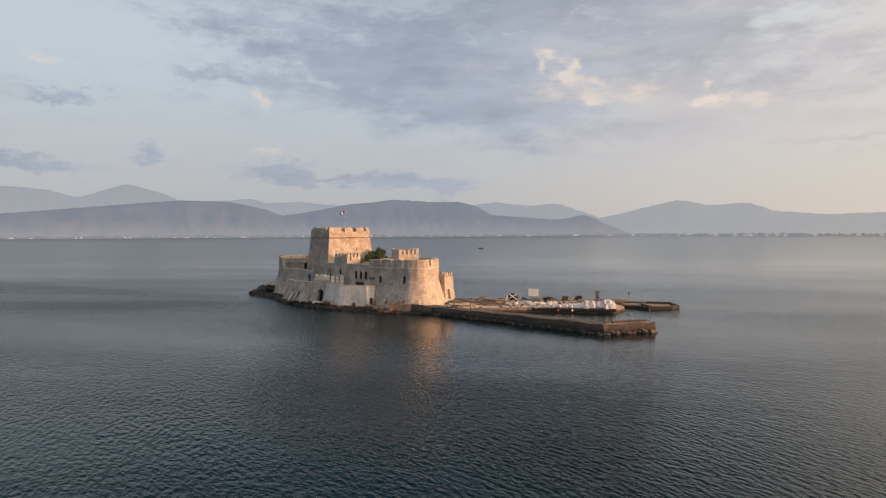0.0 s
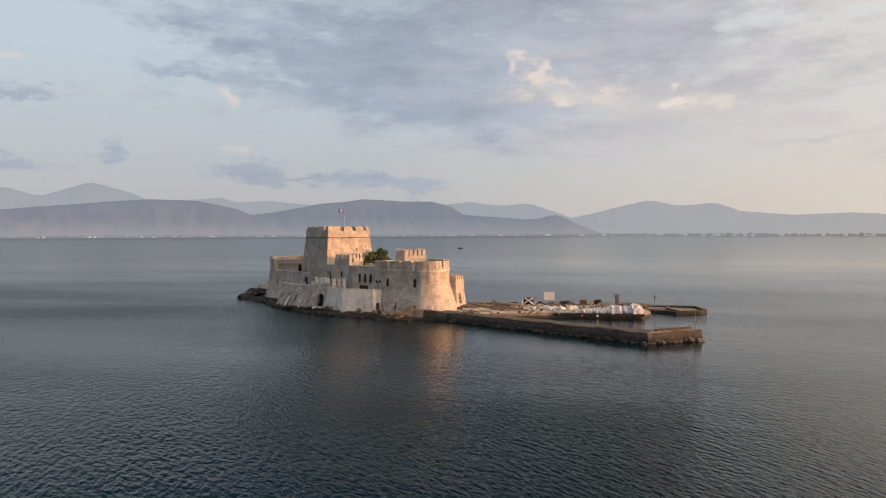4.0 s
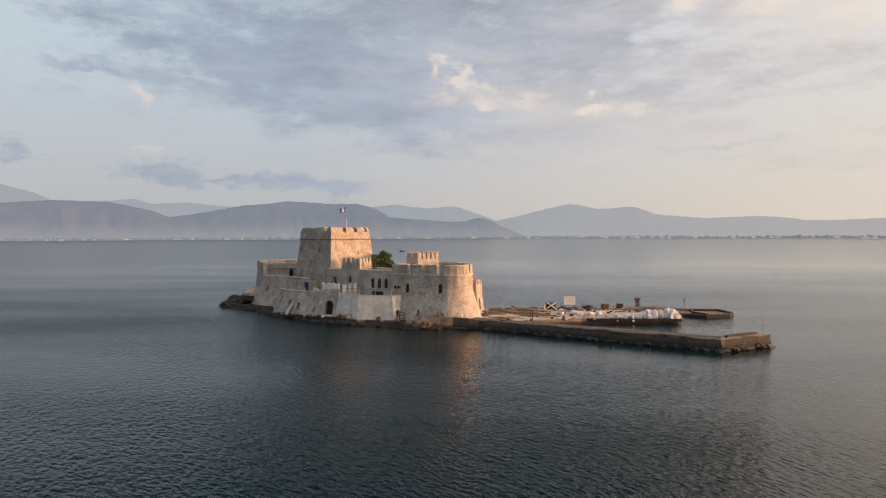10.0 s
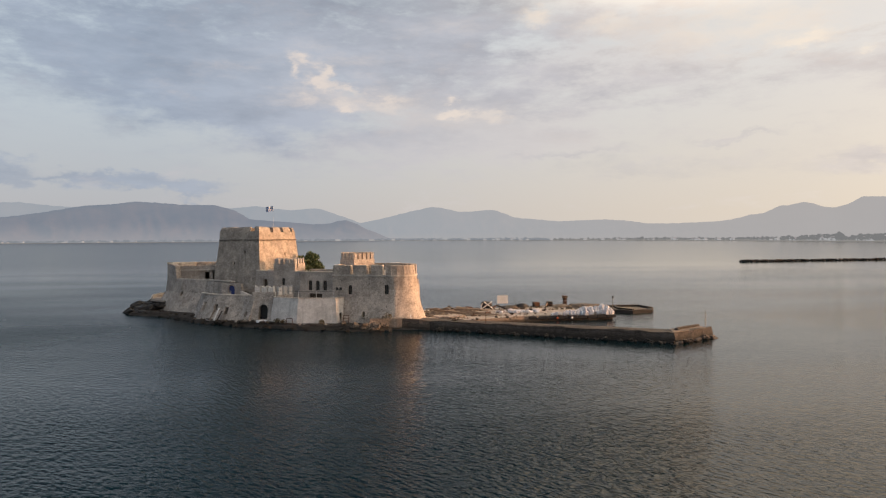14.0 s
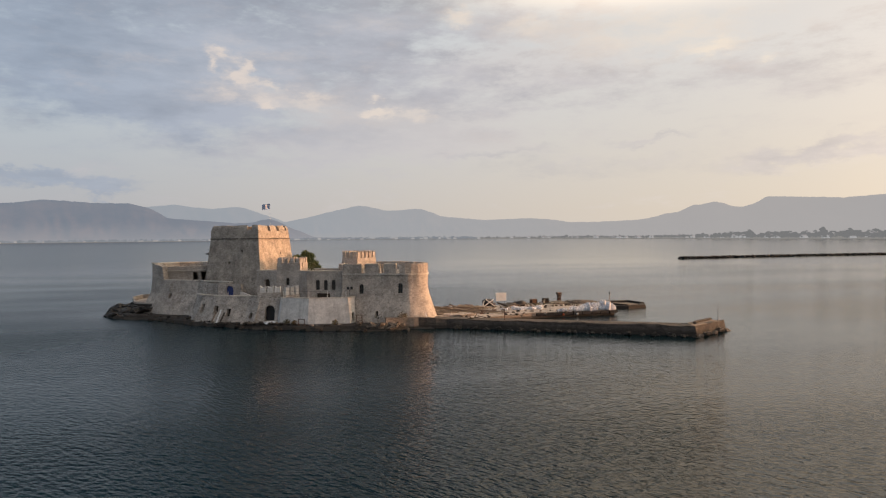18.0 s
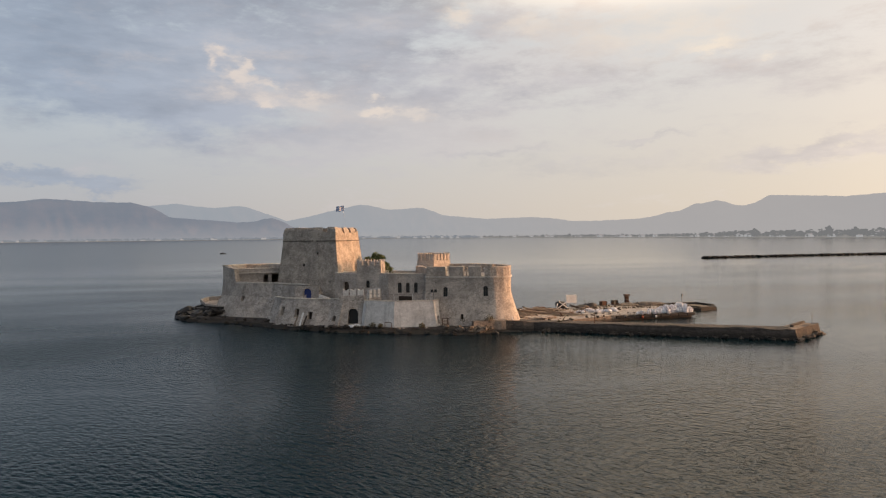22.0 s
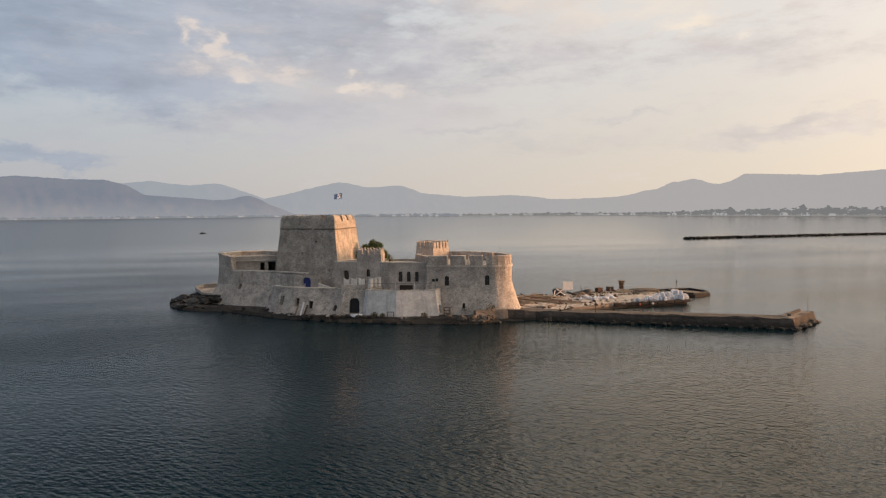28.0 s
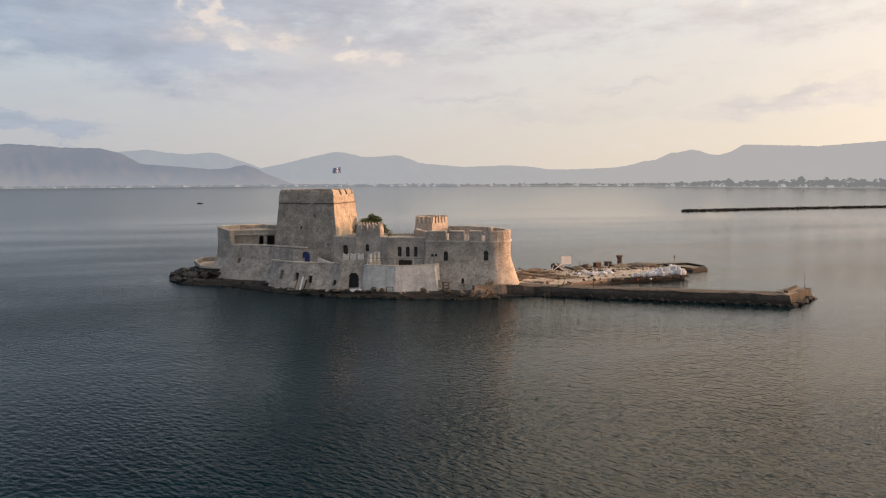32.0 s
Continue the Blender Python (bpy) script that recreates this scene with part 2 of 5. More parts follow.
# bright ring of hazy air round the sun, unseen, added as warm fill
aim = node(nt, "ShaderNodeVectorMath", operation="DOT_PRODUCT", ins={0: way, 1: tuple(SUN_DIR)}).outputs["Value"]
ring = maths(nt, "POWER", maths(nt, "MAXIMUM", aim, 0.0), 6.0)
col = mixed(nt, ring, col, (1.9, 1.3, 0.78), "ADD")
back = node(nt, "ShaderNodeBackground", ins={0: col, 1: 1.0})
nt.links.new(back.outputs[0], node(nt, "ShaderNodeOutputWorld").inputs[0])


# ---- materials ----
def material(name):
    m = bpy.data.materials.new(name)
    m.use_nodes = True
    return m, m.node_tree, m.node_tree.nodes["Principled BSDF"]


def coords(nt):
    return node(nt, "ShaderNodeNewGeometry").outputs["Position"]


def bumped(nt, bsdf, height, strength, distance):
    b = node(nt, "ShaderNodeBump", ins={"Strength": strength, "Distance": distance, "Height": height})
    nt.links.new(b.outputs[0], bsdf.inputs["Normal"])


def stone(name, light, dark, cell=4.0, stain=0.5, wet=0.0, rough=0.9, pit=0.75, joints=0.5):
    """Rubble masonry: small irregular stones, blotches, stains that run down, pits; wet: a dark tide band up to about that height."""
    m, nt, b = material(name)
    p = coords(nt)
    wob = node(nt, "ShaderNodeVectorMath", operation="MULTIPLY_ADD", ins={0: noised(nt, p, 1.6, 4.0, 0.6, 1), 1: (0.5, 0.5, 0.5), 2: p}).outputs[0]
    flat = mapped(nt, wob, (1, 1, 1.7))
    cells = node(nt, "ShaderNodeTexVoronoi", ins={"Vector": flat, "Scale": cell})
    joint = node(nt, "ShaderNodeTexVoronoi", feature="DISTANCE_TO_EDGE", ins={"Vector": flat, "Scale": cell}).outputs[0]
    tone = node(nt, "ShaderNodeSeparateColor", ins={0: cells.outputs["Color"]}).outputs[0]
    fine = noised(nt, p, 3.4, 7.0, 0.75)
    mid = noised(nt, p, 1.3, 6.0, 0.65)
    wide = noised(nt, p, 0.42, 6.0, 0.65)
    runs = noised(nt, mapped(nt, p, (0.9, 0.9, 0.13)), 1.0, 6.0, 0.65)
    pits = ramp(nt, noised(nt, p, 2.1, 6.0, 0.68), [(0.33, (0, 0, 0)), (0.40, (1, 1, 1))])
    dabs = ramp(nt, noised(nt, mapped(nt, p, (1, 1, 1.4), (7, 3, 1)), 2.4, 5.0, 0.7), [(0.60, (0, 0, 0)), (0.68, (1, 1, 1))])
    mixf = maths(nt, "MULTIPLY_ADD", tone, 0.6, maths(nt, "MULTIPLY_ADD", fine, 1.8, maths(nt, "MULTIPLY_ADD", mid, 1.1, -1.12)), True)
    c = mixed(nt, mixf, dark, light)
    c = mixed(nt, maths(nt, "MULTIPLY", ramp(nt, wide, [(0.46, (0, 0, 0)), (0.66, (1, 1, 1))]), 0.5), c, tuple(0.64 * v for v in dark))
    c = mixed(nt, maths(nt, "MULTIPLY", ramp(nt, wide, [(0.34, (1, 1, 1)), (0.46, (0, 0, 0))]), 0.5), c, tuple(min(0.85, 1.18 * v) for v in light))
    c = mixed(nt, maths(nt, "MULTIPLY", ramp(nt, runs, [(0.50, (0, 0, 0)), (0.70, (1, 1, 1))]), stain), c, (0.12, 0.105, 0.085))
    c = mixed(nt, maths(nt, "MULTIPLY", dabs, 0.3), c, tuple(min(0.85, 1.22 * v) for v in light))
    c = mixed(nt, pit, c, mixed(nt, pits, (0.10, 0.085, 0.07), c))
    edge = ramp(nt, joint, [(0.0, (0.5, 0.5, 0.5)), (0.10, (1, 1, 1))])
    c = mixed(nt, joints, c, edge, "MULTIPLY")
    if wet:
        z = node(nt, "ShaderNodeSeparateXYZ", ins={0: p}).outputs[2]
        band = maths(nt, "ADD", z, maths(nt, "MULTIPLY", maths(nt, "SUBTRACT", noised(nt, p, 0.8, 4.0), 0.5), 1.1 * wet))
        c = mixed(nt, node(nt, "ShaderNodeMapRange", ins={0: band, 1: 0.45 * wet, 2: 1.1 * wet, 3: 0.92, 4: 0.0}).outputs[0], c, (0.022, 0.018, 0.014))
    nt.links.new(c, b.inputs["Base Color"])
    b.inputs["Roughness"].default_value = rough
    h = maths(nt, "ADD", maths(nt, "MULTIPLY", fine, 0.3), maths(nt, "ADD", maths(nt, "MULTIPLY", ramp(nt, joint, [(0.0, (0, 0, 0)), (0.14, (1, 1, 1))]), joints), maths(nt, "ADD", maths(nt, "MULTIPLY", pits, 0.4), mid)))
    bumped(nt, b, h, 1.0, 0.06)
    return m


def plain(name, color, other=None, rough=0.7, metal=0.0, scale=3.0, bump=0.15, transmit=0.0):
    """A painted, wooden or metal surface with wear at two scales."""
    m, nt, b = material(name)
    p = coords(nt)
    other = other or tuple(0.62 * v for v in color)
    f = maths(nt, "MULTIPLY_ADD", noised(nt, p, scale * 6, 4.0), 0.4, maths(nt, "MULTIPLY", noised(nt, p, scale, 5.0), 0.6))
    nt.links.new(ramp(nt, f, [(0.36, other), (0.58, color)]), b.inputs["Base Color"])
    b.inputs["Roughness"].default_value, b.inputs["Metallic"].default_value = rough, metal
    bumped(nt, b, f, bump, 0.03)
    return m


STONE_TOWER = stone("stone_tower", (0.55, 0.468, 0.39), (0.25, 0.21, 0.175), 2.6, 0.2)
STONE_WALL = stone("stone_wall", (0.58, 0.515, 0.455), (0.28, 0.247, 0.22), 2.6, 0.3, 0.4)
STONE_EAST = stone("stone_east", (0.61, 0.53, 0.455), (0.32, 0.275, 0.237), 2.6, 0.3, 0.4)
STONE_RANGE = stone("stone_range", (0.57, 0.508, 0.45), (0.33, 0.29, 0.258), 3.0, 0.2, 0.0, 0.9, 0.3)
STONE_PLASTER = stone("whitewashed_stone", (0.76, 0.72, 0.68), (0.57, 0.535, 0.50), 2.6, 0.35, 0.0, 0.9, 0.25, 0.1)
STONE_COPING = stone("stone_coping", (0.70, 0.64, 0.57), (0.52, 0.47, 0.41), 3.0, 0.15)
STONE_JETTY = stone("stone_jetty", (0.10, 0.082, 0.07), (0.033, 0.027, 0.023), 1.6, 0.4, 1.0)
STONE_QUAY = stone("stone_quay", (0.29, 0.225, 0.175), (0.14, 0.108, 0.084), 1.8, 0.35, 0.55)
PAVING = stone("paving", (0.56, 0.495, 0.435), (0.27, 0.235, 0.205), 1.6, 0.4)
ROCK = stone("rock", (0.05, 0.039, 0.033), (0.018, 0.015, 0.013), 1.4, 0.5, 0.9, 0.85)
REEF = stone("wet_reef", (0.03, 0.025, 0.021), (0.011, 0.009, 0.008), 1.2, 0.4, 0.7, 0.5)
RUBBLE = stone("rubble", (0.19, 0.155, 0.125), (0.08, 0.065, 0.053), 3.5, 0.3)
EARTH = stone("earth", (0.30, 0.24, 0.18), (0.17, 0.135, 0.10), 3.5, 0.3)
DARK_WOOD = plain("dark_wood", (0.055, 0.038, 0.026), rough=0.75)
OLD_WOOD = plain("old_wood", (0.23, 0.175, 0.13), rough=0.85)
PALE_WOOD = plain("pale_wood", (0.46, 0.37, 0.28), (0.28, 0.21, 0.15), rough=0.85)
BLUE_PAINT = plain("blue_paint", (0.012, 0.032, 0.17), rough=0.5)
WHITE_PAINT = plain("white_paint", (0.78, 0.77, 0.75), (0.62, 0.60, 0.57), rough=0.6)
BAG_CLOTH = plain("white_bag_cloth", (0.80, 0.80, 0.83), (0.42, 0.43, 0.47), rough=0.75, scale=1.4, bump=0.5)
RUST = plain("rusted_iron", (0.13, 0.062, 0.035), (0.05, 0.028, 0.02), rough=0.8, metal=0.3)
IRON = plain("grey_iron", (0.16, 0.16, 0.16), rough=0.5, metal=0.7)
BLACK = plain("flat_black_and_gate_shade", (0.02, 0.02, 0.022), rough=0.6)
ORANGE = plain("orange_float", (0.55, 0.12, 0.05), rough=0.5)
GLASS_DARK = plain("dusty_pane", (0.03, 0.03, 0.032), rough=0.25, bump=0.02)
FLAG_BLUE = plain("flag_blue", (0.09, 0.20, 0.50), rough=0.8)
FLAG_WHITE = plain("flag_white", (0.75, 0.75, 0.77), (0.66, 0.66, 0.68), rough=0.8)
BARK = plain("bark", (0.12, 0.095, 0.07), rough=0.95, bump=0.6)


def leafy(name, a, b_):
    m, nt, b = material(name)
    r = node(nt, "ShaderNodeNewGeometry").outputs["Random Per Island"]
    nt.links.new(ramp(nt, r, [(0.0, a), (1.0, b_)]), b.inputs["Base Color"])
    b.inputs["Roughness"].default_value = 0.6
    return m


LEAF = leafy("fig_leaf", (0.035, 0.055, 0.018), (0.10, 0.13, 0.04))
GRASS = leafy("dry_grass", (0.07, 0.06, 0.03), (0.17, 0.135, 0.075))


def water():
    m, nt, b = material("sea_water")
    p = coords(nt)
    b.inputs["Base Color"].default_value = (0.0005, 0.0105, 0.0155, 1)
    b.inputs["IOR"].default_value = 1.21
    out = node(nt, "ShaderNodeVectorMath", operation="LENGTH", ins={0: mapped(nt, p, (1, 1, 0), (-20, 128, 0))}).outputs["Value"]
    # ripples die away into a smooth sheen far out
    near = node(nt, "ShaderNodeMapRange", interpolation_type="SMOOTHSTEP", ins={0: out, 1: 50.0, 2: 420.0, 3: 1.0, 4: 0.0}).outputs[0]
    # streaks of wind and slick water
    slick = ramp(nt, noised(nt, mapped(nt, p, (0.006, 0.022, 1)), 1.0, 2.0, 0.5), [(0.38, (0.35, 0.35, 0.35)), (0.62, (1, 1, 1))])
    # the lee of the fort and its jetty lies smoother
    off = node(nt, "ShaderNodeVectorMath", operation="LENGTH", ins={0: mapped(nt, p, (1 / 55, 1 / 36, 0), (-1.2, 1.0, 0))}).outputs["Value"]
    lee = node(nt, "ShaderNodeMapRange", interpolation_type="SMOOTHSTEP", ins={0: off, 1: 0.4, 2: 1.15, 3: 0.25, 4: 1.0}).outputs[0]
    # the breeze roughens the open water, most of all to the west
    west = node(nt, "ShaderNodeMapRange", interpolation_type="SMOOTHSTEP", ins={0: node(nt, "ShaderNodeSeparateXYZ", ins={0: p}).outputs[0], 1: 45.0, 2: -45.0, 3: 0.06, 4: 0.32}).outputs[0]
    calm = node(nt, "ShaderNodeMapRange", interpolation_type="SMOOTHSTEP", ins={0: node(nt, "ShaderNodeSeparateXYZ", ins={0: p}).outputs[0], 1: 160.0, 2: -160.0, 3: 0.75, 4: 1.25}).outputs[0]
    wind = maths(nt, "MULTIPLY", west, maths(nt, "MULTIPLY", lee, node(nt, "ShaderNodeMapRange", interpolation_type="SMOOTHSTEP", ins={0: out, 1: 120.0, 2: 420.0, 3: 1.0, 4: 0.45}).outputs[0]))
    nt.links.new(maths(nt, "MAXIMUM", maths(nt, "MULTIPLY", calm, node(nt, "ShaderNodeMapRange", interpolation_type="SMOOTHSTEP", ins={0: out, 1: 150.0, 2: 500.0, 3: 0.03, 4: 0.15}).outputs[0]), maths(nt, "MULTIPLY", wind, maths(nt, "MULTIPLY_ADD", slick, 0.5, 0.5))), b.inputs["Roughness"])

    def waves(turn, wide, close, detail=2.0):
        return noised(nt, mapped(nt, mapped(nt, p, turn=(0, 0, turn)), (wide, close, 1)), 1.0, detail, 0.5)

    swell = waves(0.5, 0.14, 0.26)
    chop = waves(0.95, 0.9, 2.3)
    cross = waves(0.45, 1.2, 2.6, 3.0)
    h = maths(nt, "ADD", maths(nt, "MULTIPLY", swell, 0.22), maths(nt, "ADD", maths(nt, "MULTIPLY", chop, 0.34), maths(nt, "MULTIPLY", cross, 0.20)))
    bumped(nt, b, maths(nt, "MULTIPLY", h, maths(nt, "MULTIPLY", maths(nt, "MULTIPLY", slick, lee), near)), 1.0, 0.72)
    return m


WATER = water()


def painted_haze(name, ground, air, thick, base_air, top, sunny_air=None, relief_size=1.0):
    """Far land with haze painted in: a glow of air colour mixed over its ground colour, shifting near sea level and
    warmer towards the sun.
    """
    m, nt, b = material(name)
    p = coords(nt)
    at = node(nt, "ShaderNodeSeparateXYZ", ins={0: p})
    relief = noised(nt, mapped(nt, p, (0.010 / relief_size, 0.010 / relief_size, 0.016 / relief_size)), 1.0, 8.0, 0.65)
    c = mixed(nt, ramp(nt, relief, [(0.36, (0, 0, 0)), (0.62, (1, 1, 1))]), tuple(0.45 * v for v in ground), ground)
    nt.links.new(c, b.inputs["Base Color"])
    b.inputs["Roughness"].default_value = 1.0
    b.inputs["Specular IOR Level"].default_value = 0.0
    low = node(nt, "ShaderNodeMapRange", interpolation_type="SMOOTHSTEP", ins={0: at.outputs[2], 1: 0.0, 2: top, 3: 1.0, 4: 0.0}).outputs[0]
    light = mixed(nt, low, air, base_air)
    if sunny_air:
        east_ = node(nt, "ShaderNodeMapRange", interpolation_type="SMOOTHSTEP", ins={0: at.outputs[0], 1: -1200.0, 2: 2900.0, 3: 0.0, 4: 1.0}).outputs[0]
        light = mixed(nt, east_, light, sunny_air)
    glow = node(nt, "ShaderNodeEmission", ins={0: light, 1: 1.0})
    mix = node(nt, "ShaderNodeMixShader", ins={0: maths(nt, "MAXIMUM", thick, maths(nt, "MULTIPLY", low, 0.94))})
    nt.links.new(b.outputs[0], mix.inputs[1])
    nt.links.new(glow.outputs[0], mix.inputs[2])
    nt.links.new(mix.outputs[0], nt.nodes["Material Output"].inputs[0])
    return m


# haze glows in the colours of the ridges and the far shore
FAR_RIDGE = painted_haze("far_ridge_haze", (0.24, 0.21, 0.20), (0.36, 0.395, 0.44), 0.91, (0.40, 0.415, 0.44), 60, (0.455, 0.435, 0.43), 2.0)
MID_RIDGE = painted_haze("mid_ridge_haze", (0.25, 0.20, 0.18), (0.222, 0.258, 0.315), 0.87, (0.32, 0.338, 0.378), 130, (0.34, 0.335, 0.35), 1.6)
LOW_LAND = painted_haze("low_land_haze", (0.12, 0.12, 0.09), (0.36, 0.35, 0.34), 0.72, (0.24, 0.225, 0.21), 2)


# ---- builders ----
def quayside(x, y):
    """The quay and the jetty lie a little farther out and back than their first survey; this carries a plan point to its place."""
    w = max(0.0, x - 31)
    return x + w * (0.028 + 0.0003 * y), y + w * (0.048 + 0.0006 * y)


def part(name, bm, mat, parent=None, label="", smooth=False):
    me = bpy.data.meshes.new(name)
    for v in bm.verts:
        if v.co.x > 31 and abs(v.co.y) < 60 and v.co.x < 110:
            v.co.x, v.co.y = quayside(v.co.x, v.co.y)
    bm.normal_update()
    bm.to_mesh(me)
    bm.free()
    me.materials.append(mat)
    if smooth:
        me.shade_smooth()
    ob = new(name, me)
    if parent is not None:
        ob.parent = parent
        if parent.type == "EMPTY":
            ob.matrix_parent_inverse = Matrix.Translation(-parent.location)
    if label:
        ob["label"] = label
    return ob


def thing(name, label, category, place=(0, 0, 0), group="", kind=""):
    ob = new(name)
    ob.location = (*quayside(*place[:2]), place[2]) if place[0] < 110 and abs(place[1]) < 60 else place
    ob.empty_display_size = 0.2
    return tagged(ob, label, category, group, kind)


def box(bm, size, at=(0, 0, 0), m=None, jitter=0.0, bevel=0.0):
    """A box with its base centre at the given place; m: a further pose."""
    sx, sy, sz = (v / 2 for v in size)
    made = bmesh.ops.create_cube(bm, size=1.0)["verts"]
    if bevel:
        edges = list({e for v in made for e in v.link_edges})
        for v in made:
            v.co = Vector((v.co.x * 2 * sx, v.co.y * 2 * sy, v.co.z * 2 * sz))
        made = [v for v in bmesh.ops.bevel(bm, geom=edges, offset=bevel, segments=1, affect="EDGES")["verts"]]
    else:
        for v in made:
            v.co = Vector((v.co.x * 2 * sx, v.co.y * 2 * sy, v.co.z * 2 * sz))
    for v in made:
        v.co += Vector((random.uniform(-1, 1), random.uniform(-1, 1), random.uniform(-1, 1))) * jitter
        v.co += Vector((at[0], at[1], at[2] + sz))
        if m is not None:
            v.co = m @ v.co
    return made


def tube(bm, a, b, r, r2=None, sides=8):
    a, b = Vector(a), Vector(b)
    m = Matrix.Translation((a + b) / 2) @ (b - a).to_track_quat("Z", "Y").to_matrix().to_4x4()
    bmesh.ops.create_cone(bm, cap_ends=True, segments=sides, radius1=r, radius2=r if r2 is None else r2, depth=(b - a).length, matrix=m)


def slab(bm, pts, z0, z1):
    """A flat prism over a plan."""
    low = [bm.verts.new((x, y, z0)) for x, y in pts]
    top = [bm.verts.new((x, y, z1)) for x, y in pts]
    n = len(pts)
    bm.faces.new(top)
    bm.faces.new(low[::-1])
    for i in range(n):
        bm.faces.new((low[i], low[(i + 1) % n], top[(i + 1) % n], top[i]))


def miters(pts, closed):
    """The outward offset at each corner of a plan that runs anticlockwise."""
    out, n = [], len(pts)
    for i in range(n):
        a, b, c = (Vector(pts[k % n]) for k in (i - 1, i, i + 1))
        e1 = (b - a).normalized() if closed or i > 0 else (c - b).normalized()
        e2 = (c - b).normalized() if closed or i < n - 1 else e1
        n1, n2 = Vector((e1.y, -e1.x)), Vector((e2.y, -e2.x))
        s = (n1 + n2) / max(0.5, 1 + n1.dot(n2))
        out.append(s)
    return out


def wall(bm, pts, z0, z1, thick=0.9, closed=False, batter=((0.0, 0.0),), openings=None, rough=0.06, step=1.6, tops=None):
    """A wall along a plan that runs anticlockwise round its inside. batter: (height, outward offset) rows. openings: for an edge number,
    rows of (metres along, width, sill, head, arched), which go through the wall. tops: the height of the top at each corner."""
    openings = openings or {}
    mit, n = miters(pts, closed), len(pts)
    zs = [h for h, _ in batter]
    offs = [o for _, o in batter]

    def spot(i, u, z, depth):
        j = (i + 1) % n
        o = float(np.interp(z, zs, offs)) - depth
        p = (Vector(pts[i]) + mit[i] * o).lerp(Vector(pts[j]) + mit[j] * o, u)
        v = Vector((p.x, p.y, z))
        if depth == 0 and rough:
            w = noise.noise_vector(v * 0.45) * rough * 1.6 + noise.noise_vector(v * 1.7) * rough * 0.6
            v += w * (0.35 if z < z0 + 0.01 else 1)
        return v

    for i in range(n if closed else n - 1):
        j = (i + 1) % n
        length = (Vector(pts[j]) - Vector(pts[i])).length
        holes = openings.get(i, ())
        cuts = {0.0, length}
        k = max(1, round(length / step))
        cuts |= {length * q / k for q in range(k + 1)}
        for c, w, zb, zt, arched in holes:
            cuts |= {c - w / 2, c + w / 2}
            if arched:
                cuts |= {c + w / 2 * math.sin(math.pi * q / 10) for q in range(-5, 6)}
        cuts = sorted(cuts)
        cuts = [c for q, c in enumerate(cuts) if q == 0 or c - cuts[q - 1] > 1e-3]
        ta, tb = (tops[i], tops[j]) if tops else (z1, z1)
        for a, b in zip(cuts, cuts[1:]):
            mid = (a + b) / 2
            gaps = []
            for c, w, zb, zt, arched in holes:
                if abs(mid - c) < w / 2:
                    ha = hb = zt
                    if arched:
                        rise = lambda s: zt - w / 2 + math.sqrt(max(0, (w / 2) ** 2 - (s - c) ** 2))
                        ha, hb = rise(a), rise(b)
                    gaps.append((zb, zb, ha, hb))
            gaps.sort()
            levels, low = [], (z0, z0)
            end = (ta + (tb - ta) * a / length, ta + (tb - ta) * b / length)
            for g in gaps:
                levels.append((low, (g[0], g[1])))
                low = (g[2], g[3])
            levels.append((low, end))
            for (la, lb), (ha, hb) in levels:
                inner = sorted({h for h in zs if min(la, lb) + 0.2 < h < max(ha, hb) - 0.2})
                tall = max(ha, hb) - min(la, lb)
                if tall < 0.03:
                    continue
                pieces = max(1, round(tall / 1.8)) if not inner else 1
                rows = [(la, lb)] + [(h, h) for h in inner] + ([(la + (ha - la) * q / pieces, lb + (hb - lb) * q / pieces) for q in range(1, pieces)] if not inner else []) + [(ha, hb)]
                grid = []
                for ra, rb in rows:
                    grid.append([bm.verts.new(spot(i, a / length, ra, 0)), bm.verts.new(spot(i, b / length, rb, 0)),
                                 bm.verts.new(spot(i, b / length, rb, thick)), bm.verts.new(spot(i, a / length, ra, thick))])
                for lo, hi in zip(grid, grid[1:]):
                    for q in range(4):
                        r = (q + 1) % 4
                        bm.faces.new((lo[q], lo[r], hi[r], hi[q]))
                bm.faces.new(grid[0][::-1])
                bm.faces.new(grid[-1])
    bmesh.ops.remove_doubles(bm, verts=bm.verts, dist=0.002)


def at_edge(pts, i, along, out=0.0):
    """A plan point along an edge, moved outward, and the edge's turn about z."""
    a, b = Vector(pts[i]), Vector(pts[(i + 1) % len(pts)])
    e = (b - a).normalized()
    p = a + e * along + Vector((e.y, -e.x)) * out
    return p, math.atan2(e.y, e.x)


def leaf_window(pts, i, row, parent, out, mat=None, name="window", bars=True):
    """A wooden window or door leaf that sits inside a wall opening."""
    c, w, zb, zt, arched = row
    p, turn = at_edge(pts, i, c, out)
    m = Matrix.Translation((p.x, p.y, 0)) @ Matrix.Rotation(turn, 4, "Z")
    bm = bmesh.new()
    box(bm, (w - 0.04, 0.06, zt - zb - (w * 0.12 if arched else 0.02)), (0, 0, zb + 0.01), m)
    ob = part(name, bm, mat or GLASS_DARK, parent)
    if bars:
        bm = bmesh.new()
        h = zt - zb - (w * 0.2 if arched else 0)
        for x in (-w / 2 + 0.05, 0, w / 2 - 0.05):
            box(bm, (0.07, 0.05, h), (x, -0.06, zb + 0.01), m)
        for q in (0.02, 0.5, 0.94):
            box(bm, (w - 0.05, 0.045, 0.07), (0, -0.06, zb + h * q), m)
        part("frame", bm, DARK_WOOD, ob)
    return ob


